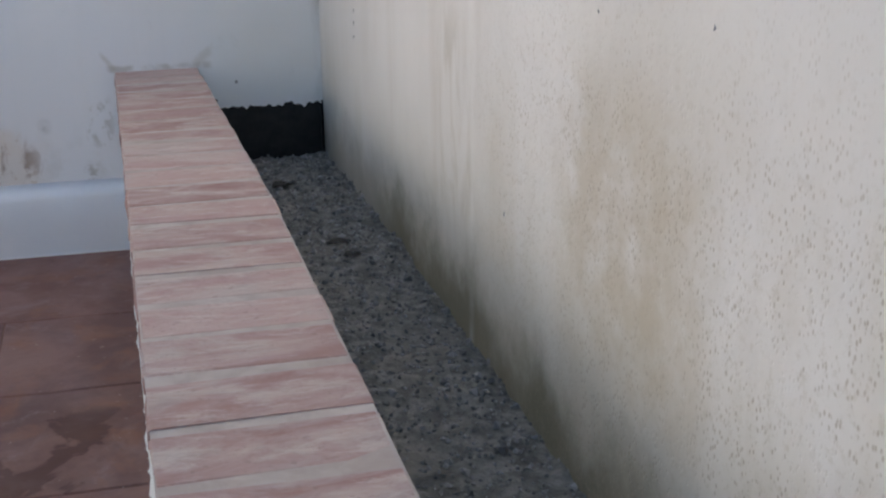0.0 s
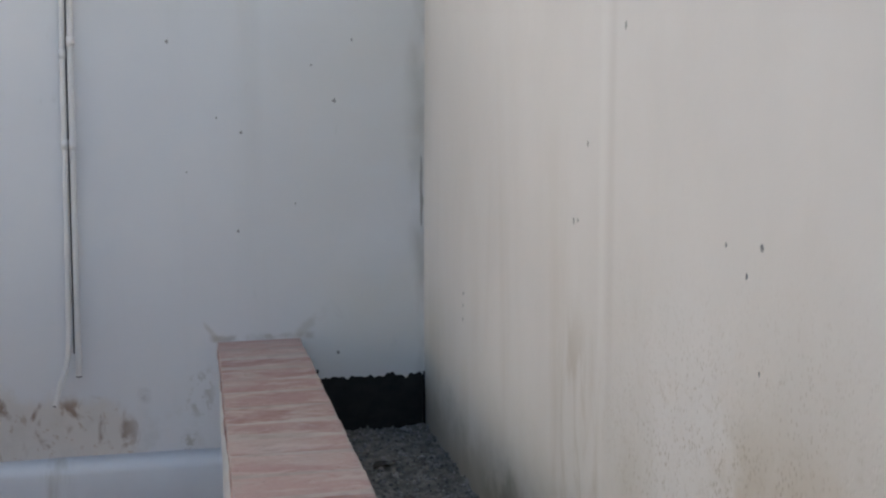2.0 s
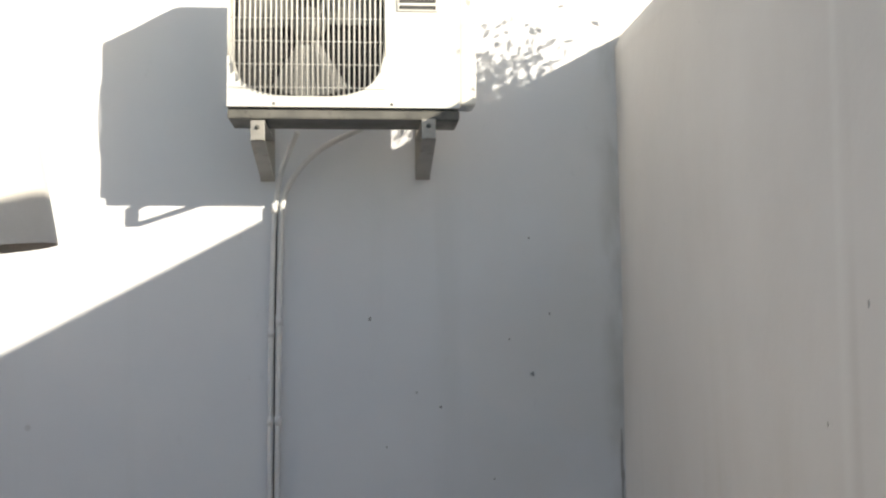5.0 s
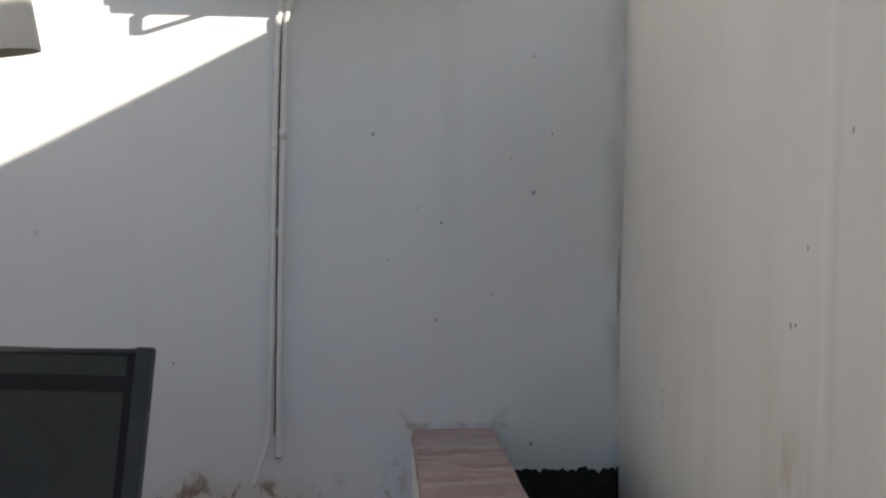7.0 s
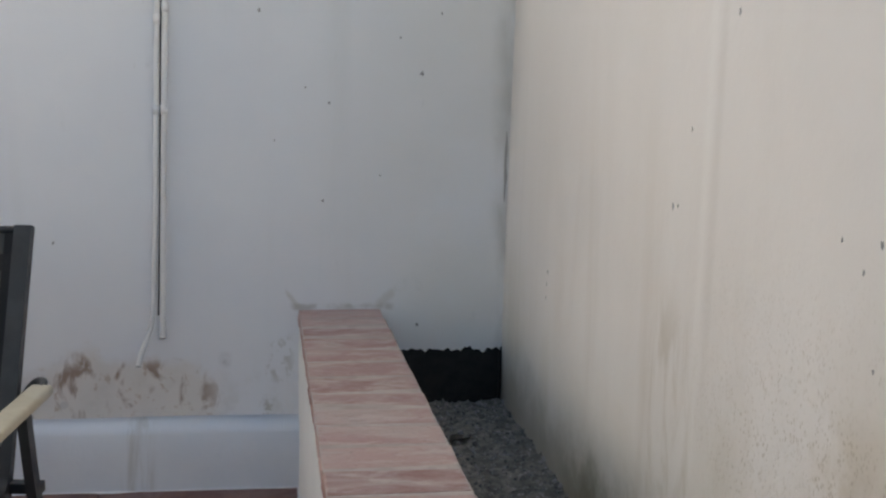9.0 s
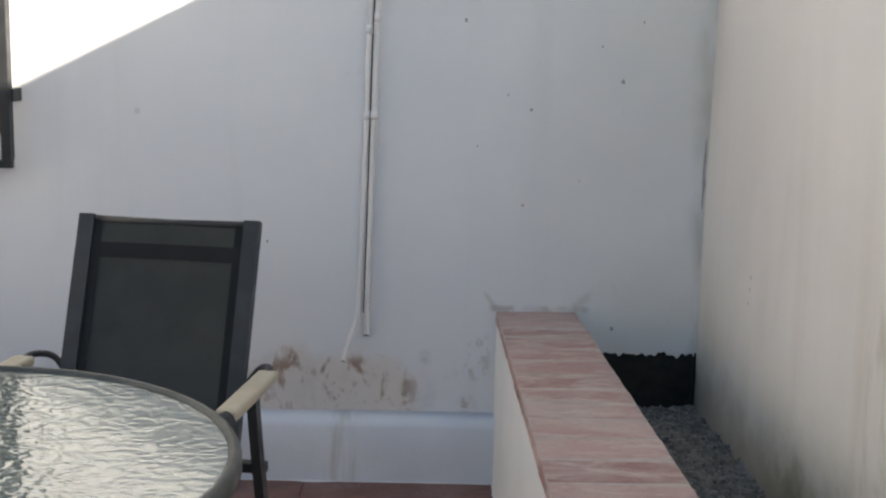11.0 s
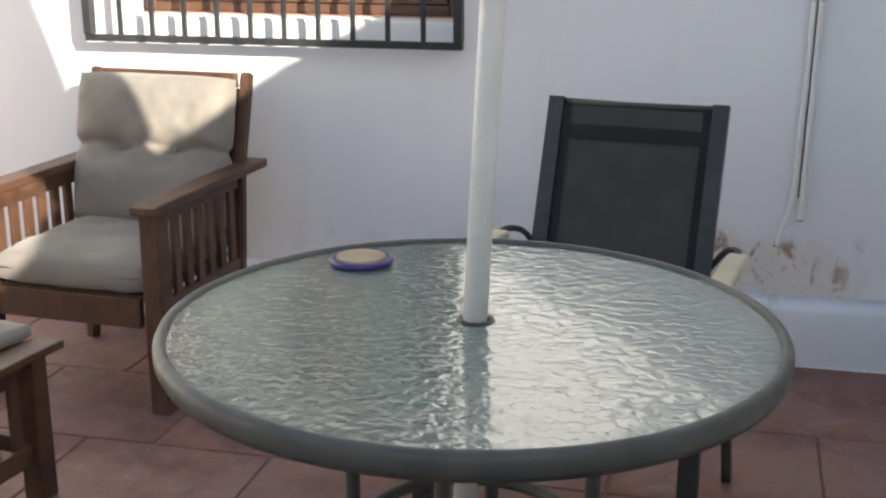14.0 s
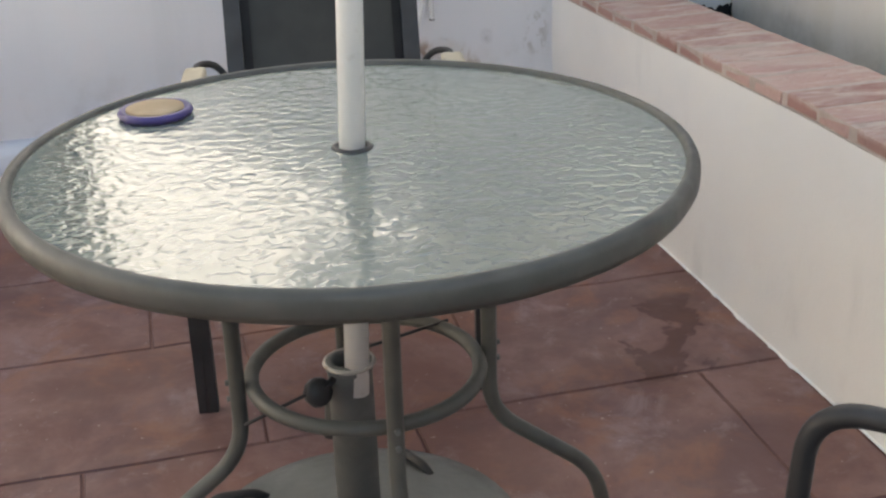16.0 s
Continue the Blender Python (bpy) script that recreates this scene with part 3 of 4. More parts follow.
sheet(80, 2, under, bm)
part("mortar_bed", bm, M_MORTAR, low_wall, "pale lime mortar bed")

# soil of the raised bed
def soil(u, v):
    x, y = PX1 - 0.005 + 0.41 * u, -6.2 * v
    z = 0.262 + 0.035 * min(1, -y / 1.0) + 0.014 * noise.noise(Vector((x * 4, y * 4, 0))) + 0.015 * noise.noise(Vector((x * 14, y * 14, 2))) + 0.006 * noise.noise(Vector((x * 40, y * 40, 5)))
    return Vector((x, y, z))
soil_bed = solid("soil", sheet(36, 420, soil), M_SOIL, "dark grey gravelly soil in the raised bed", "soil", kind="stuff")
rnd = random.Random(5)
verts, faces = [], []
for n in range(5200):
    u, v = rnd.random() ** 0.7, rnd.random() ** 1.1 * 0.62
    p, s = soil(u, v), rnd.uniform(0.002, 0.006) * (2.2 if rnd.random() < 0.06 else 1)
    b0 = len(verts)
    turn = Matrix.Rotation(rnd.uniform(0, 6.28), 3, Vector((rnd.uniform(-1, 1), rnd.uniform(-1, 1), rnd.uniform(-1, 1))).normalized())
    for c in ((1, 0, 0), (-1, 0.2, 0), (0, 1, 0.1), (0.1, -1, 0), (0, 0, 0.8), (0, 0, -0.8)):
        verts.append(p + turn @ Vector([a * rnd.uniform(0.7, 1.3) * s for a in c]) + Vector((0, 0, s * 0.3)))
    for a, b, c in ((0, 2, 4), (2, 1, 4), (1, 3, 4), (3, 0, 4), (2, 0, 5), (1, 2, 5), (3, 1, 5), (0, 3, 5)):
        faces.append((b0 + a, b0 + b, b0 + c))
me = bpy.data.meshes.new("gravel")
me.from_pydata(verts, [], faces)
me.materials.append(M_GRIT)
tagged(new("gravel", me), "small grey grit scattered on the soil", "gravel", kind="stuff")

rnd = random.Random(21)
for u, v, a, l in ((0.50, 0.072, 40, 0.050), (0.65, 0.170, 10, 0.042), (0.67, 0.185, 30, 0.030), (0.25, 0.25, 120, 0.035), (0.20, 0.335, 15, 0.03)):
    p = soil(u, v)
    leaf = thing("dead_leaf", pose(p.x, p.y, p.z + 0.004, 0, 0, a), "curled dark dead leaf lying on the soil", "leaf", "dead leaves on the soil")
    bm = sheet(8, 4, lambda q, w: Vector(((q - 0.5) * 2 * l * 0.9, (w - 0.5) * l * 0.9 * math.sin(math.pi * min(0.98, max(0.02, q))) ** 0.7, 0.12 * l * (2 * w - 1) ** 2 + 0.10 * l * math.sin(q * 5))))
    part("blade", bm, M_DEAD, leaf)

# black bitumen band in the corner
def tar_strip(a, b, base, amp, seed, at):
    def place(u, v):
        s = a + (b - a) * u
        top = 0.430 + amp * noise.noise(Vector((s * 22, seed, 0))) + 0.5 * amp * noise.noise(Vector((s * 70, seed, 3)))
        return at(s, base + (top - base) * v)
    return place
bm = sheet(90, 6, tar_strip(-0.41, -0.002, 0.18, 0.022, 1.0, lambda s, z: Vector((s, -0.004 - 0.002 * noise.noise(Vector((s * 30, z * 30, 1))), z))))
sheet(14, 6, tar_strip(0.0, 0.030, 0.18, 0.014, 4.0, lambda s, z: Vector((-0.014, -s, z - s * 0.9))), bm)
for x, z, w, h in ((-0.352, 0.445, 0.018, 0.006), (-0.343, 0.452, 0.006, 0.012), (-0.004, 0.428, 0.010, 0.016)):
    box((x - w / 2, -0.005, z - h / 2), (x + w / 2, -0.001, z + h / 2), bm=bm)
solid("waterproofing", bm, M_TAR, "ragged black bitumen coating at the foot of the wall", "waterproofing", kind="structure")

# chips and scars in the plaster
MARKS = ((-0.279, 1.290, 0.011), (-0.224, 1.470, 0.007), (-0.347, 1.396, 0.006), (-0.558, 1.197, 0.008), (-0.630, 1.242, 0.006), (-0.401, 0.980, 0.006), (-0.575, 0.900, 0.007),
         (-0.767, 1.464, 0.008), (-1.371, 0.768, 0.006), (-0.278, 0.511, 0.010), (-0.722, 1.082, 0.005), (-0.282, 1.700, 0.006))
rnd = random.Random(9)
for side, marks in (("n", MARKS), ("e", ((-0.630, 0.807, 0.010), (-0.626, 0.775, 0.012), (-0.622, 0.736, 0.008), (-1.850, 1.472, 0.012), (-1.665, 1.273, 0.007), (-1.590, 1.127, 0.011), (-1.968, 1.666, 0.009),
                                         (-2.355, 1.194, 0.010), (-2.315, 1.153, 0.007), (-2.251, 1.182, 0.006), (-1.614, 1.131, 0.007), (-2.360, 1.039, 0.006), (-2.690, 1.065, 0.006), (-1.967, 0.639, 0.008)))):
    for a, z, r in marks:
        own = bmesh.new()
        w = rnd.uniform(0.35, 0.6) if side == "e" else rnd.uniform(0.6, 1.0)
        ring, cen = [], None
        for n in range(9):
            t, q = n * 2 * math.pi / 9, r * rnd.uniform(0.4, 0.95)
            ring.append((q * math.cos(t) * w, q * math.sin(t)))
        if side == "n":
            vs = [own.verts.new((a + p, -0.0035, z + q)) for p, q in ring]
            c = own.verts.new((a, -0.0015, z))
        else:
            vs = [own.verts.new((-0.0145, a + p, z + q)) for p, q in ring]
            c = own.verts.new((-0.012, a, z))
        for n in range(9):
            own.faces.new((vs[n], vs[(n + 1) % 9], c))
        part("plaster_scar", own, M_CHIP, wall_north if side == "n" else wall_east)

# cracked corner joint
def crack(u, v):
    z = 0.90 + 0.22 * u
    w = (0.0035 + 0.004 * max(0.0, noise.noise(Vector((z * 25, 0, 0))))) * math.sin(math.pi * u) ** 0.5 + 0.0006
    c = -0.013 + 0.003 * noise.noise(Vector((z * 18, 2, 0)))
    return Vector((c + (v - 0.5) * 2 * w, -0.0032, z))
part("plaster_crack", sheet(60, 1, crack), M_CHIP, wall_north, "dark crack in the plaster corner")
own = bmesh.new()
for n in range(6):
    a, z, r = -2.81 + rnd.uniform(-0.008, 0.008), 1.205 + 0.007 * n, rnd.uniform(0.003, 0.006)
    ring = [own.verts.new((-0.0145 - 0.0002 * n, a + r * rnd.uniform(0.5, 1.1) * math.cos(t), z + r * rnd.uniform(0.6, 1.4) * math.sin(t))) for t in [q * 0.785 for q in range(8)]]
    own.faces.new(ring)
part("plaster_scar", own, M_SILL, wall_east, "reddish scrape in the plaster")

# slopped white paint along the foot of the low wall and plinth
def slop(u, v):
    y = -0.06 - 6.0 * u
    w = 0.005 + 0.008 * max(0.0, noise.noise(Vector((y * 9, 0, 4)))) + 0.008 * max(0.0, noise.noise(Vector((y * 31, 0, 2))))
    return Vector((px0(y) + 0.004 - (w + 0.004) * v, y, 0.0015 + 0.003 * (1 - v)))
bm = sheet(420, 1, slop)
def slop_north(u, v):
    x = -0.66 - 5.4 * u
    w = 0.004 + 0.012 * max(0.0, noise.noise(Vector((x * 7, 5, 4)))) + 0.03 * max(0.0, noise.noise(Vector((x * 3, 9, 2))) - 0.35)
    return Vector((x, -0.048 - (w + 0.004) * v, 0.0015 + 0.003 * (1 - v)))
sheet(420, 1, slop_north, bm)
solid("paint_slops", bm, M_FACE, "white paint slopped on the floor along the walls", "paint", kind="structure")

# ---- window and grille ----
win = thing("window_1", pose(0, 0, 0), "brown wooden casement window behind an iron grille", "window", kind="structure")
x0, x1, z0, z1 = WIN
FY = 0.16
part("window_sill", box((x0, 0.006, z0 - 0.03), (x1, FY - 0.045, z0 + 0.010), 0.004), M_FACE, win, "white painted sill")
part("sill_tile", box((x0, FY - 0.044, z0 - 0.03), (x1, FY + 0.06, z0 + 0.012), 0.003), M_SILL, win, "pink terracotta tile strip")
wood_frame = part("window_frame", box((x0, FY, z0 + 0.012), (x0 + 0.055, FY + 0.06, z1), 0.006), M_FRAME, win, "varnished brown wood frame")
bm = box((x1 - 0.055, FY, z0 + 0.012), (x1, FY + 0.06, z1), 0.006)
box((x0 + 0.055, FY, z0 + 0.012), (x1 - 0.055, FY + 0.06, z0 + 0.05), 0.006, bm)
box((x0 + 0.055, FY, z1 - 0.055), (x1 - 0.055, FY + 0.06, z1), 0.006, bm)
part("window_frame", bm, M_FRAME, win)
xm = -2.70
for a, b in ((x0 + 0.057, xm - 0.002), (xm + 0.002, x1 - 0.057)):
    bm = box((a, FY - 0.012, z0 + 0.052), (a + 0.055, FY + 0.03, z1 - 0.057), 0.006)
    box((b - 0.055, FY - 0.012, z0 + 0.052), (b, FY + 0.03, z1 - 0.057), 0.006, bm)
    box((a + 0.055, FY - 0.011, z0 + 0.052), (b - 0.055, FY + 0.03, z0 + 0.104), 0.006, bm)
    box((a + 0.055, FY - 0.011, z1 - 0.12), (b - 0.055, FY + 0.03, z1 - 0.057), 0.006, bm)
    sash = part("sash", bm, M_FRAME, win)
    pane = part("pane", box((a + 0.05, FY + 0.006, z0 + 0.12), (b - 0.05, FY + 0.011, z1 - 0.115)), M_PANE, sash)
    pane.visible_shadow = False
def curtain(u, v):
    x = x0 + 0.05 + (x1 - x0 - 0.1) * u
    return Vector((x, FY + 0.10 + 0.02 * math.sin(x * 60 + 2 * math.sin(x * 17)), z0 + 0.05 + (z1 - z0 - 0.1) * v))
solid("curtain", sheet(140, 4, curtain), M_CURTAIN, "grey curtain hanging behind the window panes", "curtain")
# near-black panel stands in for the unlit room
bm = box((x0 - 0.05, 0.302, z0 - 0.05), (x1 + 0.05, 0.34, z1 + 0.05))
solid("room_backing", bm, M_SHADE, "dark panel standing in for the unlit room behind the window", "room", kind="structure")

gr = thing("window_grille", pose(-2.80, 0, 0.988), "black wrought iron window grille fixed to the wall", "grille")
GX0, GX1, GY = -0.662, 0.667, -0.075
part("frame_bar", box((GX0, GY - 0.012, 0.0), (GX1, GY + 0.012, 0.024), 0.002), M_IRON, gr)
part("frame_bar", box((GX0, GY - 0.012, 1.24), (GX1, GY + 0.012, 1.264), 0.002), M_IRON, gr)
for x in (GX0, GX1 - 0.028):
    part("frame_bar", box((x, GY - 0.02, 0.024), (x + 0.028, GY + 0.02, 1.24), 0.002), M_IRON, gr)
NB = 10
for n in range(1, NB + 1):
    x = GX0 + 0.012 + (GX1 - GX0 - 0.024) * n / (NB + 1)
    part("bar", box((x - 0.0075, GY - 0.0075, 0.024), (x + 0.0075, GY + 0.0075, 1.24), 0.0015), M_IRON, gr)
part("cross_bar", box((GX0 + 0.028, GY - 0.014, 0.62), (GX1 - 0.028, GY - 0.008, 0.65), 0.001), M_IRON, gr)
for x in (GX0 + 0.028, GX1 - 0.010):
    for z in (0.20, 1.05):
        part("lug", box((x - 0.004, GY, z), (x + 0.018, 0.004, z + 0.04), 0.002), M_IRON, gr)

# ---- air conditioner ----
AX, AY, AZ = -0.830, -0.370, 2.038
W, D, H = 0.640, 0.20, 0.470
ac = thing("air_conditioner", pose(AX, AY, AZ, 0, 1.0, 0), "ivory outdoor air conditioning unit on wall brackets", "air conditioner")
bm = box((-W / 2, 0.100, 0.0), (W / 2, D, H), 0.010)
part("casing", bm, M_AC, ac)
CX, CZ, CR = -0.100, 0.245, 0.212
# front panel with a rounded fan opening
bm = bmesh.new()
outer, innr = [], []
for n in range(64):
    t = 2 * math.pi * n / 64
    c, s = math.cos(t), math.sin(t)
    k = (abs(c) ** 3.6 + abs(s) ** 3.6) ** (-1 / 3.6)
    innr.append((CX + k * CR * c, CZ + k * CR * s))
    q = max(abs(c), abs(s))
    px, pz = c / q, s / q
    outer.append(((W / 2 - 0.003) * px, H / 2 + (H / 2 - 0.003) * pz))
ang = lambda p: math.atan2(p[1] - CZ, p[0] - CX)
outer.sort(key=ang)
innr.sort(key=ang)
o = [bm.verts.new((x, 0.0, z)) for x, z in outer]
i1 = [bm.verts.new((x, 0.0, z)) for x, z in innr]
i2 = [bm.verts.new((x * 0.985 + CX * 0.015, 0.09, z * 0.985 + CZ * 0.015)) for x, z in innr]
o2 = [bm.verts.new((x, 0.102, z)) for x, z in outer]
for n in range(64):
    m2 = (n + 1) % 64
    bm.faces.new((o[n], o[m2], i1[m2], i1[n]))
    bm.faces.new((i1[n], i1[m2], i2[m2], i2[n])).smooth = True
    bm.faces.new((o[m2], o[n], o2[n], o2[m2]))
part("front_panel", bm, M_AC, ac)
# flat near-black sheet paints the shade behind the fan
part("fan_recess", box((CX - 0.218, 0.088, CZ - 0.222), (CX + 0.218, 0.096, CZ + 0.215)), M_SHADE, ac)
fan = part("fan", lathe([(0.0, -0.012), (0.045, -0.010), (0.05, 0.0), (0.0, 0.0)], 24), M_FAN, ac, "grey fan hub and blades")
fan.matrix_local = pose(CX, 0.060, CZ, 90, 0, 0)
for n in range(3):
    bm = sheet(6, 6, lambda u, v: Vector(((0.045 + 0.155 * u) * math.cos(n * 2.094 + v * 1.1), (0.045 + 0.155 * u) * math.sin(n * 2.094 + v * 1.1), -0.004 - 0.020 * v)))
    part("blade", bm, M_FAN, fan)
def guard_wire(x):
    h = min(CR * 0.99, CR * (1 - min(1, abs(x / 0.2165)) ** 3.6) ** (1 / 3.6))
    return tube([(CX + x, -0.006, CZ - h), (CX + x, -0.010, CZ), (CX + x, -0.006, CZ + h)], 0.0024, 6)
guard = part("fan_guard", guard_wire(0.0), M_AC, ac, "ivory wire fan guard")
for n in range(31):
    x = -0.212 + 0.424 * n / 30
    if n != 15:
        part("wire", guard_wire(x), M_AC, guard)
bm = bmesh.new()
for n in range(7):
    z = -0.19 + 0.38 * n / 6
    tube([(CX - 0.21, -0.004, CZ + z), (CX, -0.007, CZ + z), (CX + 0.21, -0.004, CZ + z)], 0.0009, 5, bm)
part("guard_hoop", bm, M_AC, guard)
part("base_tray", box((-W / 2 + 0.004, 0.012, -0.028), (W / 2 - 0.004, D - 0.005, 0.0), 0.005), M_ACDARK, ac, "grimy dark base tray")
part("valve_cover", box((W / 2, 0.06, 0.02), (W / 2 + 0.048, 0.17, 0.36), 0.016, seg=3), M_AC, ac)
plate = part("badge", box((0.145, -0.004, 0.27), (0.255, 0.0005, 0.318)), M_AC, ac, "white maker's plate")
for z, h in ((0.298, 0.010), (0.280, 0.010)):
    part("print_bar", box((0.150, -0.0055, z - h / 2), (0.250, -0.004, z + h / 2)), M_INK, plate)
for x in (-0.19, 0.13):
    part("screw", lathe([(0.0, 0.0), (0.004, 0.0), (0.003, 0.003), (0.0, 0.003)], 8), M_ACDARK, ac).matrix_local = pose(x, 0.0, 0.012, 90, 0, 0)

def bracket(x):
    b = thing("wall_bracket", pose(x, 0, AZ - 0.028), "galvanised steel wall bracket with rust streaks", "bracket", "brackets under the air conditioner")
    bm = tube([(0, -0.004, -0.125), (0, -0.20, -0.088), (0, -0.358, -0.055)], 0, flat=(0.020, 0.0015), bm=None)
    bm2 = box((-0.019, -0.362, -0.055), (0.019, -0.358, -0.002), 0.001)
    join(bm, bm2)
    part("strut", bm, M_STEEL, b)
    part("arm", box((-0.018, -0.360, -0.006), (0.02, -0.001, -0.001), 0.001), M_STEEL, b)
    part("wall_plate", box((-0.022, -0.006, -0.128), (0.022, -0.001, 0.15), 0.001), M_STEEL, b)
    part("bolt", lathe([(0.0, 0.0), (0.007, 0.0), (0.006, 0.005), (0.0, 0.005)], 6), M_ACDARK, b).matrix_local = pose(0, -0.362, -0.02, 90, 0, 0)
    return b
bracket(-1.065)
bracket(-0.600)

# pipes from the unit down the wall
def conduit(name, pts, r, label):
    p = thing(name, pose(pts[0][0], -0.02, pts[0][2]), label, "pipe", "pipes of the air conditioner")
    base = Vector((pts[0][0], -0.02, pts[0][2]))
    path = rounded(pts, 0.16, 8)
    path = [q + Vector((0.0016 * noise.noise(Vector((0, 0, q.z * 4))), 0, 0)) - base for q in path]
    part("tube", tube(path, r, 10), M_PIPE, p)
    return p, base
def clip(p, base, x, z, r):
    part("coupling", tube([Vector((x, -0.02, z - 0.014)) - base, Vector((x, -0.02, z + 0.014)) - base], r, 10), M_PIPE, p)
def straight(x, zs):
    return [(x, -0.02, z) for z in zs]
p, b = conduit("drain_pipe", [(-1.126, -0.055, 0.400), (-1.114, -0.035, 0.445), (-1.083, -0.02, 0.53), (-1.070, -0.02, 0.9), (-1.060, -0.02, 1.4), (-1.048, -0.02, 1.75), (-1.030, -0.02, 1.90), (-0.97, -0.10, 2.015)], 0.0080, "white plastic conduit curving off the wall at its end")
# dark disc stands for the shaded hollow of the drain pipe
part("mouth", tube([Vector((-1.1264, -0.0556, 0.3985)) - b, Vector((-1.1258, -0.0546, 0.4012)) - b], 0.0062, 10), M_SHADE, p, "dark disc painting the shade in the pipe end")
for x, z in ((-1.0645, 1.17), (-1.0592, 1.43), (-1.0455, 1.80)):
    clip(p, b, x, z, 0.0105)
p, b = conduit("refrigerant_pipe", [(-1.0560, -0.02, 0.478), (-1.0560, -0.02, 0.482), (-1.0560, -0.02, 0.488), (-1.0490, -0.02, 0.9), (-1.0370, -0.02, 1.42), (-1.028, -0.02, 1.70), (-1.022, -0.02, 1.85), (-0.92, -0.05, 1.97), (-0.78, -0.16, 2.015)], 0.0088, "white insulated pipe clipped to the wall")
# same painted shade at the end of this pipe
part("mouth", tube([Vector((-1.0560, -0.0205, 0.4770)) - b, Vector((-1.0560, -0.0205, 0.4800)) - b], 0.0088, 10), M_SHADE, p, "dark disc painting the shade in the pipe end")
for x, z in ((-1.0425, 1.17), (-1.0360, 1.465)):
    clip(p, b, x, z, 0.0112)
cab = thing("cable", pose(-1.0665, -0.022, 0.5), "thin black cable between the two pipes", "cable")
part("wire", tube([(0.0, 0, 0.05), (0.008, 0, 0.4), (0.017, 0, 0.9), (0.027, 0, 1.22), (0.034, -0.004, 1.4)], 0.0022, 6), M_CABLE, cab)

# ---- shrub above the boundary wall ----
def shrub(x, y, z, seed):
    rnd = random.Random(seed)
    s = thing("shrub", pose(x, y, z), "leafy green shrub growing behind the cream wall", "shrub")
    bm, tips = bmesh.new(), []
    tube([(0, 0, -0.1), (0.0, 0.02, 1.4), (-0.03, 0.03, 2.6)], 0.022, 7, bm)
    for n in range(14):
        a = rnd.uniform(0, 6.28)
        st = Vector((-0.03, 0.03, 1.95 + 0.04 * n))
        en = st + Vector((math.cos(a) * rnd.uniform(0.08, 0.28), math.sin(a) * rnd.uniform(0.08, 0.30), rnd.uniform(0.08, 0.30)))
        tube([st, (st + en) / 2 + Vector((0, 0, 0.05)), en], 0.008, 5, bm)
        tips += [st.lerp(en, q) for q in (0.5, 0.7, 0.85, 1.0)]
    part("trunk", bm, M_BARK, s)
    verts, faces = [], []
    for n in range(5200):
        c = rnd.choice(tips) + Vector([rnd.gauss(0, 0.085) for _ in range(3)])
        c.x = max(c.x, 0.10 - x + rnd.uniform(0, 0.04))
        turn = Euler([rnd.uniform(0, 6.28) for _ in range(3)]).to_matrix()
        l, w = rnd.uniform(0.010, 0.020), rnd.uniform(0.004, 0.008)
        b0 = len(verts)
        for q in ((-l, 0, 0), (0, w, 0.004), (l, 0, 0), (0, -w, 0.004)):
            verts.append(c + turn @ Vector(q))
        faces += [(b0, b0 + 1, b0 + 2), (b0, b0 + 2, b0 + 3)]
    me = bpy.data.meshes.new("crown")
    me.from_pydata(verts, [], faces)
    me.materials.append(M_LEAF)
    cr = new("crown", me)
    cr.parent = s
shrub(0.36, -0.62, -0.1, 3)

# ---- glass table ----
TX, TY, TZ = -1.667, -2.030, 0.773
table = thing("patio_table", pose(TX - 0.006, TY, 0, 0, 0.5, 0), "round rippled glass patio table with taupe metal rim", "table")
R = 0.498
HX, HY = 0.002, 0.018  # umbrella hole, a little off the middle
bm = lathe([(0.024, TZ - 0.010), (0.024, TZ - 0.005), (R + 0.004, TZ - 0.005), (R + 0.004, TZ - 0.010)], 96)
for v in bm.verts:
    if v.co.xy.length < 0.1:
        v.co += Vector((HX, HY, 0))
for f in bm.faces:
    f.smooth = False
glass = part("tabletop", bm, M_GLASS, table, "rippled frosted glass top")
part("rim", lathe([(R, TZ - 0.012), (R + 0.001, TZ - 0.003), (R + 0.005, TZ + 0.002), (R + 0.010, TZ + 0.003), (R + 0.018, TZ - 0.001), (R + 0.022, TZ - 0.009), (R + 0.022, TZ - 0.028), (R + 0.016, TZ - 0.040), (R + 0.006, TZ - 0.042), (R + 0.001, TZ - 0.030)], 96), M_TAUPE, table, "taupe painted metal rim")
part("hole_ring", lathe([(0.022, TZ - 0.012), (0.022, TZ - 0.003), (0.030, TZ - 0.002), (0.033, TZ - 0.0045), (0.030, TZ - 0.012)], 32, at=(HX, HY, 0)), M_BLACK, table, "dark plastic umbrella hole ring")
part("ring", tube([(0.188 * math.cos(a * math.pi / 24), 0.188 * math.sin(a * math.pi / 24), 0.390) for a in range(48)], 0.0125, 10, closed=True), M_TAUPE, table)
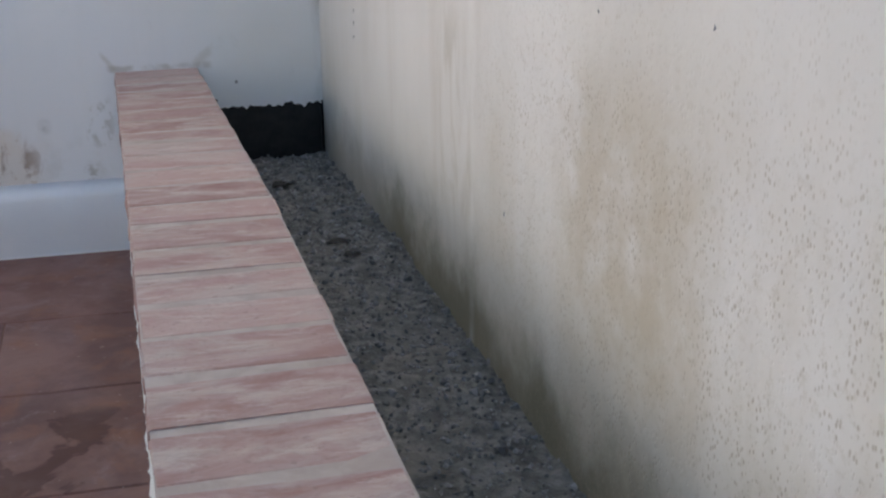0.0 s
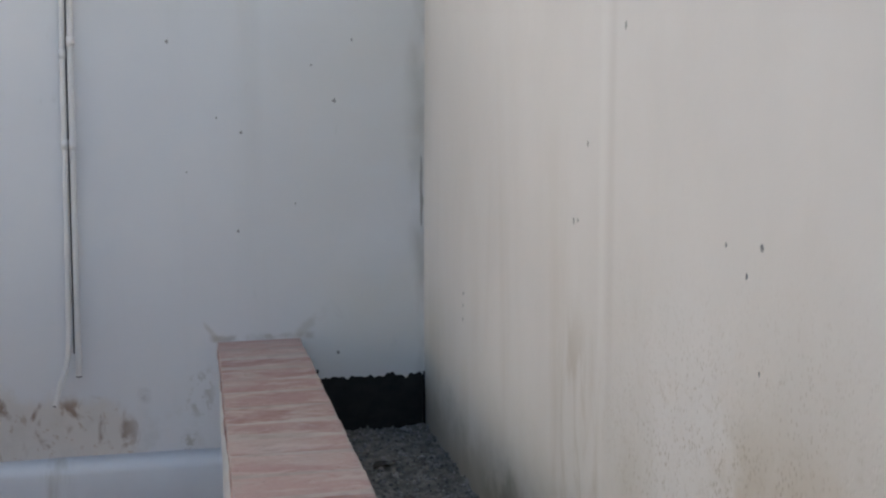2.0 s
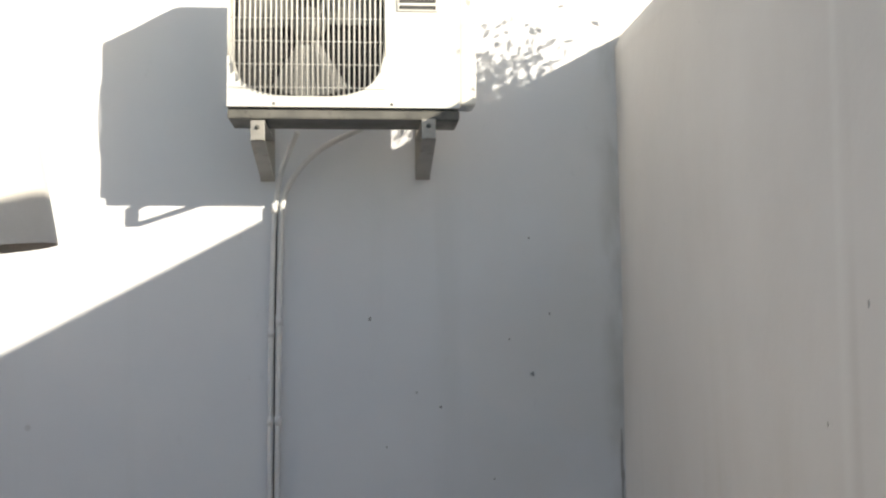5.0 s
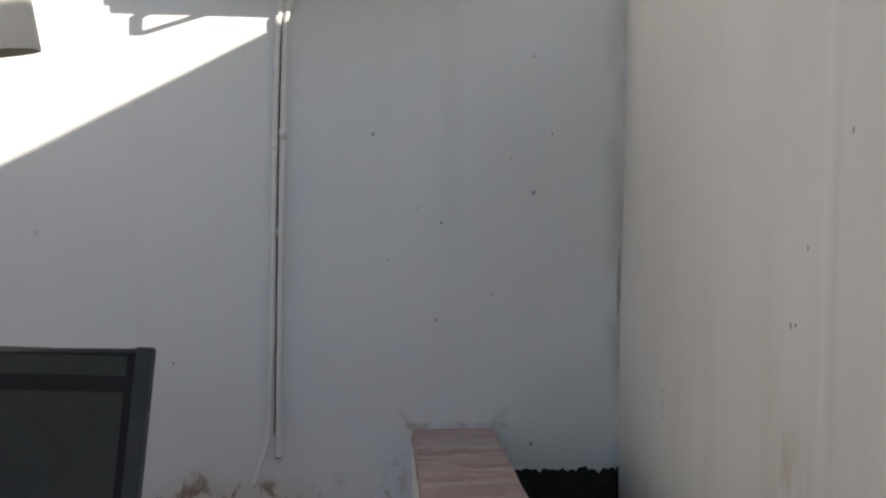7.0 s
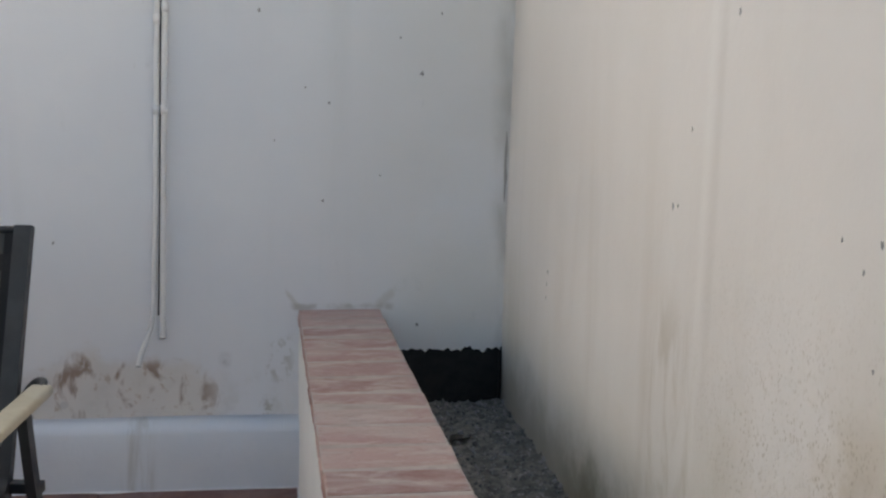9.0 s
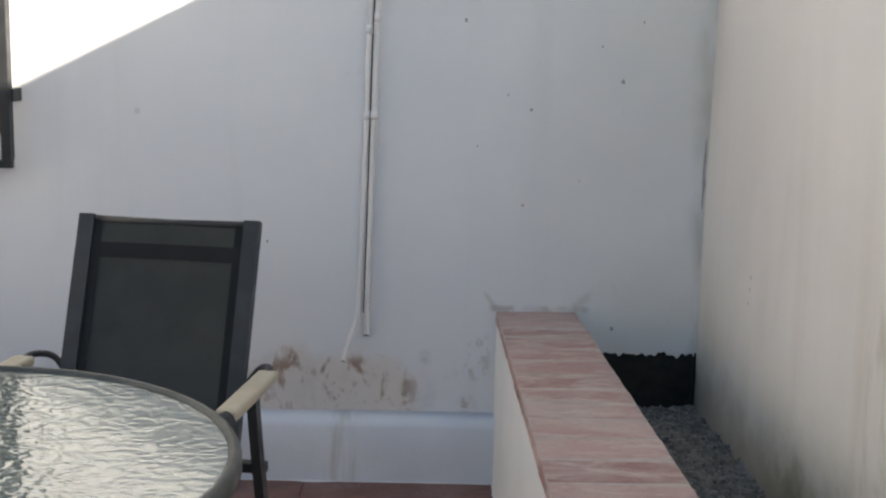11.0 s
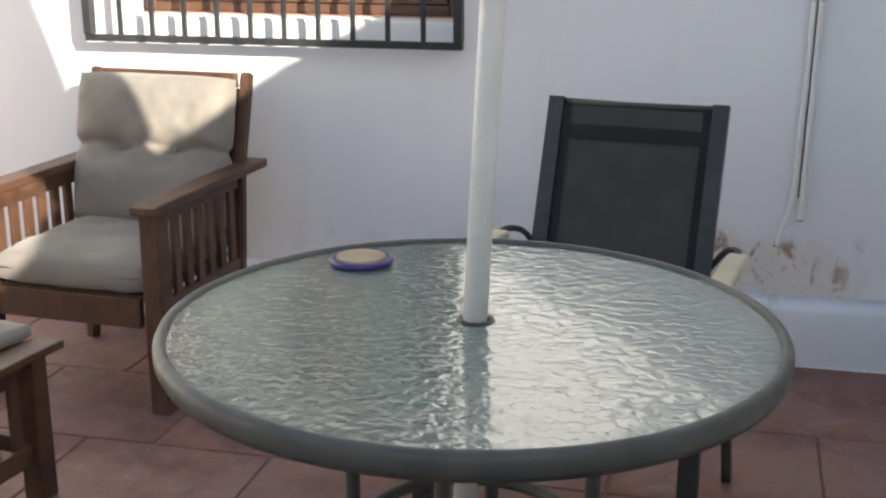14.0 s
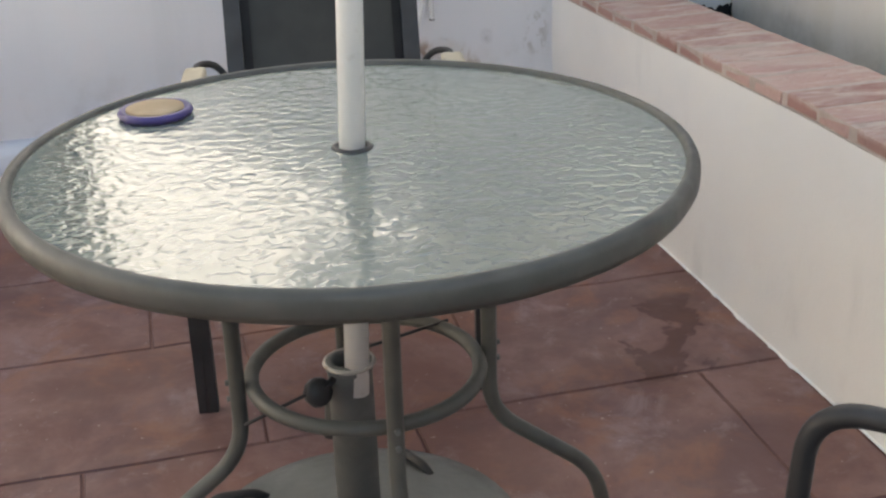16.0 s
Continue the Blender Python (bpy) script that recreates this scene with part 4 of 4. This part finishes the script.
for n in range(4):
    a = radians(1 + 90 * n)
    def at(r, z):
        return Vector((r * math.cos(a), r * math.sin(a), z))
    path = rounded([at(0.490, TZ - 0.024), at(0.30, TZ - 0.026), at(0.212, TZ - 0.05), at(0.212, 0.27), at(0.41, 0.115), at(0.435, 0.0)], 0.06, 6)
    leg = part("leg", tube(path, 0.0135, 10), M_TAUPE, table)
    strap = box((0.27, -0.017, TZ - 0.0155), (0.487, 0.017, TZ - 0.0115), 0.0012, m=Matrix.Rotation(a, 4, 'Z'))
    part("support_strap", strap, M_STRAP, leg, "pale plastic strip under the glass")
    part("glass_pad", lathe([(0.0, -0.0112), (0.013, -0.0112), (0.013, -0.0102), (0.0, -0.0102)], 14, at=at(0.31, TZ)), M_BLACK, leg, "dark rubber pad")
    part("foot_cap", lathe([(0.0, 0.0), (0.0165, 0.0), (0.0165, 0.022), (0.0, 0.022)], 12, at=at(0.435, 0.0)), M_BLACK, leg, "black rubber foot")
    for z in (0.402, 0.372):
        part("screw", tube([at(0.222, z), at(0.230, z)], 0.005, 8), M_BASE, leg, "grey screw head")

# ---- umbrella with its stand ----
stand = thing("umbrella_stand", pose(-1.692, -1.998, 0), "round grey umbrella stand with a steel tube under the table", "umbrella stand")
part("base_plate", lathe([(0.0, 0.0), (0.292, 0.0), (0.298, 0.010), (0.292, 0.030), (0.262, 0.040), (0.10, 0.056), (0.0, 0.058)], 56), M_BASE, stand)
part("socket", lathe([(0.026, 0.05), (0.038, 0.05), (0.038, 0.375), (0.040, 0.378), (0.040, 0.392), (0.030, 0.394), (0.027, 0.39)], 28), M_BASE, stand, "grey steel socket tube")
part("collar", lathe([(0.036, 0.05), (0.058, 0.05), (0.054, 0.075), (0.038, 0.085)], 28), M_BASE, stand)
part("knob_stem", tube([(-0.03, -0.02, 0.372), (-0.055, -0.032, 0.362)], 0.007, 8), M_BLACK, stand)
knob = part("knob", lathe([(0.0, -0.014), (0.022, -0.012), (0.026, 0.0), (0.022, 0.012), (0.0, 0.014)], 10), M_BLACK, stand, "black clamp knob")
knob.matrix_local = pose(-0.060, -0.034, 0.360, 70, 20, 30)
for hx, hy, ha in ((0.135, 0.19, -63), (-0.205, 0.165, -3)):
    c = Vector((hx, hy, 0.046))
    d = Vector((math.cos(radians(ha)), math.sin(radians(ha)), 0)) * 0.056
    part("carry_handle", tube(rounded([c - d + Vector((0, 0, -0.008)), c - d * 0.6 + Vector((0, 0, 0.008)), c + d * 0.6 + Vector((0, 0, 0.008)), c + d + Vector((0, 0, -0.008))], 0.03), 0.0095, 8), M_CABLE, stand, "black moulded carry handle")

part("cord", tube([(-0.185, -0.06, 0.336), (-0.045, -0.035, 0.372), (0.03, 0.045, 0.385), (0.19, 0.075, 0.40)], 0.003, 6), M_CABLE, stand, "thin dark cord")
part("socket_lip", tube([(0.041 * math.cos(a * math.pi / 12), 0.041 * math.sin(a * math.pi / 12), 0.390) for a in range(24)], 0.004, 6, closed=True), M_STEEL, stand, "worn bright metal lip")
umb = thing("parasol", pose(-1.685, -2.018, 0.34), "folded cream canvas parasol on a white pole through the table", "parasol")
LEAN = Vector((0.047, 0.010, 1.0))
FLAP = radians(-27)  # way in which the loose fold of canvas hangs out
part("pole", tube([LEAN * 0.0, LEAN * 1.0, LEAN * 2.18], 0.0205, 20), M_POLE, umb, "white enamelled steel pole")
def canopy(u, v):
    t = 2 * math.pi * u
    z = 2.14 - 0.92 * v
    fold = 1.0 + 0.12 * v * math.cos(8 * t + 0.6) + 0.04 * v * math.cos(3 * t)
    flap = max(0.0, math.cos(t - FLAP)) ** 6
    c = LEAN * z
    r = (0.032 + 0.125 * v) * fold + 0.33 * math.sin(min(1.0, v * 1.12) * math.pi / 2) * v ** 0.3 * flap
    return Vector((c.x + 0.02 + r * math.cos(t), c.y + r * math.sin(t), z - 0.03 * v * (1 - flap) + 0.02 * v * math.sin(2 * t + 1)))
cm = part("canopy", sheet(96, 24, canopy), M_CANOPY, umb, "folded cream canvas canopy")
part("finial", lathe([(0.0, 0.05), (0.018, 0.03), (0.026, 0.0), (0.03, -0.02), (0.0, -0.02)], 16), M_POLE, umb).matrix_local = Matrix.Translation(LEAN * 2.19)
part("runner", lathe([(0.022, -0.04), (0.034, -0.04), (0.036, 0.02), (0.03, 0.03), (0.022, 0.03)], 16), M_POLE, umb).matrix_local = Matrix.Translation(LEAN * 1.45)
for n in range(8):
    a = 2 * math.pi * n / 8
    def rib(v, k=0.90):
        z = 2.12 - 0.86 * v
        r = (0.03 + 0.105 * v) * k
        return LEAN * z + Vector((r * math.cos(a), r * math.sin(a), 0))
    part("rib", tube([rib(0), rib(0.5), rib(0.95)], 0.005, 6), M_POLE, umb)

# ---- coaster ----
co = thing("coaster", pose(-1.950, -1.744, TZ - 0.0040), "round purple trivet with a tan woven centre on the glass", "trivet")
part("dish", lathe([(0.0, 0.0), (0.054, 0.0), (0.061, 0.005), (0.063, 0.010), (0.059, 0.015), (0.053, 0.016), (0.049, 0.013), (0.0, 0.012)], 44), M_PURPLE, co, "purple glazed ring")
part("centre", lathe([(0.0, 0.0115), (0.048, 0.0125), (0.048, 0.0165), (0.044, 0.018), (0.0, 0.0185)], 44), M_TAN, co, "tan woven disc")

# ---- sling chairs ----
def sling_chair(m, top=0.945, pad_from=-0.145):
    c = thing("patio_chair", m, "charcoal mesh sling armchair with sand coloured armrests", "chair", "sling chairs at the table")
    def back(u, z, off=0.0):
        return Vector((u, 0.15 + 0.215 * max(0.0, (z - 0.36) / 0.58) + off, z))
    for s in (-1, 1):
        x = 0.305 * s
        path = rounded([(x, -0.345, 0.0), (x, -0.325, 0.40), (x, -0.315, 0.585), (x, -0.10, 0.602), (x, 0.15, 0.606)], 0.075, 10)
        side = part("side_frame", tube(path, 0.0150, 14), M_BLACK, c)
        hook = rounded([(x, 0.12, 0.612), (x, 0.215, 0.622), (x - 0.040 * s, 0.258, 0.612), (0.224 * s, 0.252, 0.555)], 0.05, 8)
        if pad_from < -0.12:
            part("arm_elbow", tube(rounded([(x, pad_from + 0.02, 0.603), (x, -0.27, 0.603), (x, -0.318, 0.545)], 0.05, 8), 0.0215, 12), M_BLACK, c)
        part("arm_hook", tube(hook, 0.0085, 10), M_BLACK, c)
        part("rear_leg", tube(rounded([(x * 0.97, 0.085, 0.590), (x * 0.98, 0.115, 0.42), (x, 0.235, 0.0)], 0.1), 0, flat=(0.011, 0.017)), M_BLACK, side)
        front = [(x, -0.345, 0.0), (x, -0.327, 0.40)]
        part("leg", tube(front, 0, flat=(0.021, 0.014)), M_BLACK, side)
        pad = box((x - 0.026, pad_from, 0.600), (x + 0.026, 0.185, 0.626), 0.011, seg=3)
        part("armrest", pad, M_ARM, c, "sand plastic armrest")
        up = [back(0.214 * s, z) for z in [0.36 + (top - 0.36) * n / 6 for n in range(7)]]
        part("back_post", tube(up, 0, flat=(0.020, 0.013)), M_BLACK, c)
        part("seat_rail", tube(rounded([(0.232 * s, -0.335, 0.405), (0.232 * s, -0.28, 0.425), (0.224 * s, 0.13, 0.375), (0.214 * s, 0.17, 0.40)], 0.05), 0, flat=(0.013, 0.018)), M_BLACK, c)
        part("link", box((min(x, 0.22 * s), -0.30, 0.385), (max(x, 0.22 * s), -0.275, 0.405), 0.003), M_BLACK, c)
        part("link", box((min(x, 0.21 * s), 0.155, 0.375), (max(x, 0.21 * s), 0.185, 0.40), 0.003), M_BLACK, c)
    part("top_rail", tube([back(-0.212, top - 0.01), back(0.0, top - 0.013, 0.004), back(0.212, top - 0.01)], 0.010, 8), M_BLACK, c)
    part("cross_bar", box((-0.23, -0.335, 0.395), (0.23, -0.31, 0.415), 0.004), M_BLACK, c)
    def strip(za, zb, off):
        return sheet(12, 14, lambda u, v: back(-0.198 + 0.396 * u, za + (zb - za) * v, off + 0.014 * (1 - (2 * u - 1) ** 2) * min(1.0, (top - 0.005 - za - (zb - za) * v) * 6)))
    part("back_sling", strip(0.40, top - 0.01, -0.004), M_SLING, c, "charcoal mesh back")
    part("hem", strip(top - 0.10, top - 0.063, -0.0075), M_SLINGEDGE, c, "black stitched hem")
    for s in (-1, 1):
        bm = sheet(2, 14, lambda u, v: back(s * (0.172 + 0.028 * u), 0.40 + (top - 0.415) * v, -0.0065 + 0.002 * u))
        part("hem", bm, M_SLINGEDGE, c)
    def seat(u, v):
        y = -0.33 + 0.49 * v
        return Vector((-0.22 + 0.44 * u, y, 0.422 - 0.045 * v - 0.02 * math.sin(math.pi * v) * (1 - (2 * u - 1) ** 2)))
    part("seat_sling", sheet(12, 14, seat), M_SLING, c, "charcoal mesh seat")
    return c
chair = sling_chair(pose(-1.568, -1.116, 0, 0, 0, -8.3), 0.95)
near_chair = sling_chair(pose(-1.253, -3.075, 0, 0, 0, -140), 0.95, -0.10)

# ---- wooden armchair and footstool ----
def slatted_armchair(m):
    c = thing("armchair", m, "brown hardwood slatted armchair with taupe cushions", "armchair")
    HW, F, B, AZ = 0.297, -0.345, 0.290, 0.620
    for s in (-1, 1):
        x = s * (HW - 0.020)
        xl = s * (HW - 0.006)
        part("front_leg", box((xl - 0.03, F, 0.0), (xl + 0.03, F + 0.062, AZ - 0.014), 0.004), M_WOOD, c)
        bl = tube([(x, B - 0.10, 0.0), (x, B - 0.055, 0.35), (x, B - 0.03, AZ), (x, B + 0.055, 0.912)], 0, flat=(0.017, 0.021))
        bmesh.ops.bevel(bl, geom=bl.edges[:], offset=0.006, segments=2, affect='EDGES')
        part("back_leg", bl, M_WOOD, c)
        arm = box((s * HW - 0.038, F - 0.04, AZ - 0.014), (s * HW + 0.040, B + 0.055, AZ + 0.014), 0.006)
        part("armrest", arm, M_WOOD, c)
        part("upper_rail", box((x - 0.011, F + 0.062, AZ - 0.062), (x + 0.011, B - 0.07, AZ - 0.014), 0.003), M_WOOD, c)
        part("lower_rail", box((x - 0.011, F + 0.062, 0.255), (x + 0.011, B - 0.08, 0.325), 0.003), M_WOOD, c)
        for n in range(7):
            y = F + 0.062 + (B - 0.075 - F - 0.062) * (n + 0.5) / 7
            part("slat", box((x - 0.008, y - 0.017, 0.325), (x + 0.008, y + 0.017, AZ - 0.062), 0.002), M_WOOD, c)
    part("seat_rail", box((-HW + 0.058, F + 0.012, 0.255), (HW - 0.058, F + 0.036, 0.345), 0.003), M_WOOD, c)
    part("seat_rail", box((-HW + 0.058, B - 0.10, 0.255), (HW - 0.058, B - 0.076, 0.325), 0.003), M_WOOD, c)
    for n in range(6):
        y = F + 0.05 + 0.088 * n
        part("seat_slat", box((-HW + 0.05, y, 0.325), (HW - 0.05, y + 0.06, 0.343), 0.003), M_WOOD, c)
    part("top_rail", box((-HW + 0.05, B + 0.026, 0.862), (HW - 0.05, B + 0.052, 0.912), 0.004), M_WOOD, c)
    part("back_rail", box((-HW + 0.05, B - 0.055, 0.43), (HW - 0.05, B - 0.03, 0.48), 0.004), M_WOOD, c)
    for n in range(7):
        x = -0.24 + 0.08 * n
        part("back_slat", tube([(x, B - 0.045, 0.48), (x, B + 0.036, 0.862)], 0, flat=(0.018, 0.007)), M_WOOD, c)
    return c
ACM = pose(-3.121, -0.525, 0, 0, 0, -3.5)
arm_chair = slatted_armchair(ACM)
seat = thing("seat_cushion", ACM @ pose(0, 0, 0.343), "taupe seat cushion on the wooden armchair", "cushion", "armchair cushions")
part("pad", pillow((0.518, 0.56, 0.115), 0.004, m=pose(0, -0.052, 0.057), seed=1), M_CUSHION, seat)
part("piping", tube(rounded([(-0.254, -0.328, 0.060), (0.254, -0.328, 0.060), (0.254, 0.222, 0.060), (-0.254, 0.222, 0.060)], 0.03), 0.004, 6, closed=True), M_PIPING, seat)
bk = thing("back_cushion", ACM @ pose(0, 0.150, 0.445, -13, 0, 0), "tufted taupe back cushion leaning on the armchair", "cushion", "armchair cushions")
TUFTS = ((-0.33, 0.03, 0.045, 0.050), (0.33, 0.03, 0.045, 0.050), (0.0, 0.02, 0.020, 0.06), (-0.75, 0.02, 0.018, 0.06), (0.75, 0.02, 0.018, 0.06), (-0.5, 0.02, 0.018, 0.05), (0.5, 0.02, 0.018, 0.05))
part("pad", pillow((0.540, 0.490, 0.115), 0.030, m=pose(0, 0.0, 0.229, 90, 0, 0), tufts=TUFTS, n=44, seed=4, seam=0.042), M_CUSHION, bk)
for x in (-0.10, 0.10):
    part("button", lathe([(0.0, -0.008), (0.008, -0.004), (0.009, 0.002), (0.0, 0.006)], 14), M_CUSHION, bk).matrix_local = pose(x, -0.034, 0.233, 90, 0, 0)

STM = pose(-3.196, -1.616, 0, 0, 0, -8.6)
stool = thing("footstool", STM, "brown hardwood slatted footstool with a taupe cushion", "footstool")
SW, SD, SH = 0.298, 0.27, 0.418
for sx in (-1, 1):
    for sy in (-1, 1):
        x, y = sx * (SW - 0.045), sy * (SD - 0.04)
        part("leg", box((x - 0.03, y - 0.027, 0.0), (x + 0.03, y + 0.027, SH - 0.022), 0.004), M_WOOD, stool)
    x = sx * (SW - 0.045)
    part("top_board", box((sx * SW - 0.045, -SD, SH - 0.022), (sx * SW + 0.045 if sx < 0 else sx * SW + 0.035, SD, SH), 0.005), M_WOOD, stool)
    part("lower_rail", box((x - 0.011, -SD + 0.067, 0.10), (x + 0.011, SD - 0.067, 0.155), 0.003), M_WOOD, stool)
    part("upper_rail", box((x - 0.011, -SD + 0.067, SH - 0.07), (x + 0.011, SD - 0.067, SH - 0.022), 0.003), M_WOOD, stool)
    for n in range(5):
        y = -SD + 0.067 + (2 * SD - 0.134) * (n + 0.5) / 5
        part("slat", box((x - 0.008, y - 0.015, 0.155), (x + 0.008, y + 0.015, SH - 0.07), 0.002), M_WOOD, stool)
for sy in (-1, 1):
    y = sy * (SD - 0.04)
    part("end_rail", box((-SW + 0.075, y - 0.011, SH - 0.08), (SW - 0.075, y + 0.011, SH - 0.022), 0.003), M_WOOD, stool)
    part("end_rail", box((-SW + 0.075, y - 0.011, 0.11), (SW - 0.075, y + 0.011, 0.155), 0.003), M_WOOD, stool)
for n in range(4):
    y = -SD + 0.04 + 0.135 * n
    part("seat_slat", box((-SW + 0.045, y, SH - 0.02), (SW - 0.045, y + 0.06, SH - 0.006), 0.003), M_WOOD, stool)
pad = thing("footstool_cushion", STM @ pose(0, 0, SH - 0.006), "taupe cushion lying on the footstool", "cushion")
part("pad", pillow((0.505, 0.53, 0.045), 0.002, m=pose(-0.005, 0, 0.021), seed=8), M_CUSHION, pad)

# ---- paved floor ----
floor = solid("floor", box((-6.2, -6.2, -0.12), (-0.60, 0.02, -0.005)), M_GROUT, "stained terracotta coloured stamped slabs with dark joints", "floor", kind="structure")
rnd = random.Random(12)
ROWS_Y = (-0.03, -0.598, -1.078, -1.580, -2.12, -2.68, -3.24, -3.78, -4.32, -4.86, -5.40, -6.19)
FIXED = {1: (-0.992, -1.53, -2.03), 2: (-1.305, -1.812, -2.43), 3: (-0.846, -1.506, -2.184, -2.75), 0: (-1.25, -1.9, -2.5)}
gap = 0.0022
for r, (ya, yb) in enumerate(zip(ROWS_Y, ROWS_Y[1:])):
    xs = [-0.639, *FIXED.get(r, (-0.648 - rnd.uniform(0.3, 0.6),))]
    while xs[-1] > -5.7:
        xs.append(xs[-1] - rnd.choice((0.42, 0.55, 0.62, 0.75)))
    xs.append(-6.19)
    for xa, xb in zip(xs, xs[1:]):
        if xa - xb < 0.1:
            continue
        cx, cy = (xa + xb) / 2, (ya + yb) / 2
        hx, hy = (xa - xb) / 2 - gap, (ya - yb) / 2 - gap
        bm = bmesh.new()
        top, low = [], []
        k = 6
        ring = [(-1 + 2 * i / k, -1) for i in range(k)] + [(1, -1 + 2 * i / k) for i in range(k)] + [(1 - 2 * i / k, 1) for i in range(k)] + [(-1, 1 - 2 * i / k) for i in range(k)]
        for a, b in ring:
            jx = 0.006 * noise.noise(Vector((cx + a * hx, cy + b * hy, 1)) * 9)
            jy = 0.006 * noise.noise(Vector((cx + a * hx, cy + b * hy, 6)) * 9)
            top.append(bm.verts.new((cx + a * (hx - 0.003) + jx, cy + b * (hy - 0.003) + jy, 0.0)))
            low.append(bm.verts.new((cx + a * hx + jx, cy + b * hy + jy, -0.006)))
        bm.faces.new(top)
        for i in range(len(ring)):
            j = (i + 1) % len(ring)
            bm.faces.new((low[i], low[j], top[j], top[i]))
        part("slab", bm, M_FLOOR, floor)

# bricks of the coping, laid across the low wall
variants = []
for n in range(6):
    rv = random.Random(30 + n)
    bm = box((-0.130, -0.0585, -0.031), (0.130, 0.0585, 0.0), 0.004, seg=1)
    for v in bm.verts:
        v.co += Vector((rv.uniform(-0.003, 0.003), rv.uniform(-0.003, 0.003), rv.uniform(-0.0006, 0.0006)))
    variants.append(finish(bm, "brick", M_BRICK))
rnd = random.Random(77)
y = -0.004
while y > -6.1:
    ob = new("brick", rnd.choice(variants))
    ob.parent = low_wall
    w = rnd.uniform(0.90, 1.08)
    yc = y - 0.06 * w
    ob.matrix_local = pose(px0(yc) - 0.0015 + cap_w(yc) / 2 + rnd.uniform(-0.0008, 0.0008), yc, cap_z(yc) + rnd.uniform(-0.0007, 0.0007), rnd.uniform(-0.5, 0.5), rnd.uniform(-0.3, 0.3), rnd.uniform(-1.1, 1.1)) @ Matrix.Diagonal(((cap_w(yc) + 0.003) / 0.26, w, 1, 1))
    y -= 0.117 * w + rnd.uniform(0.010, 0.026)
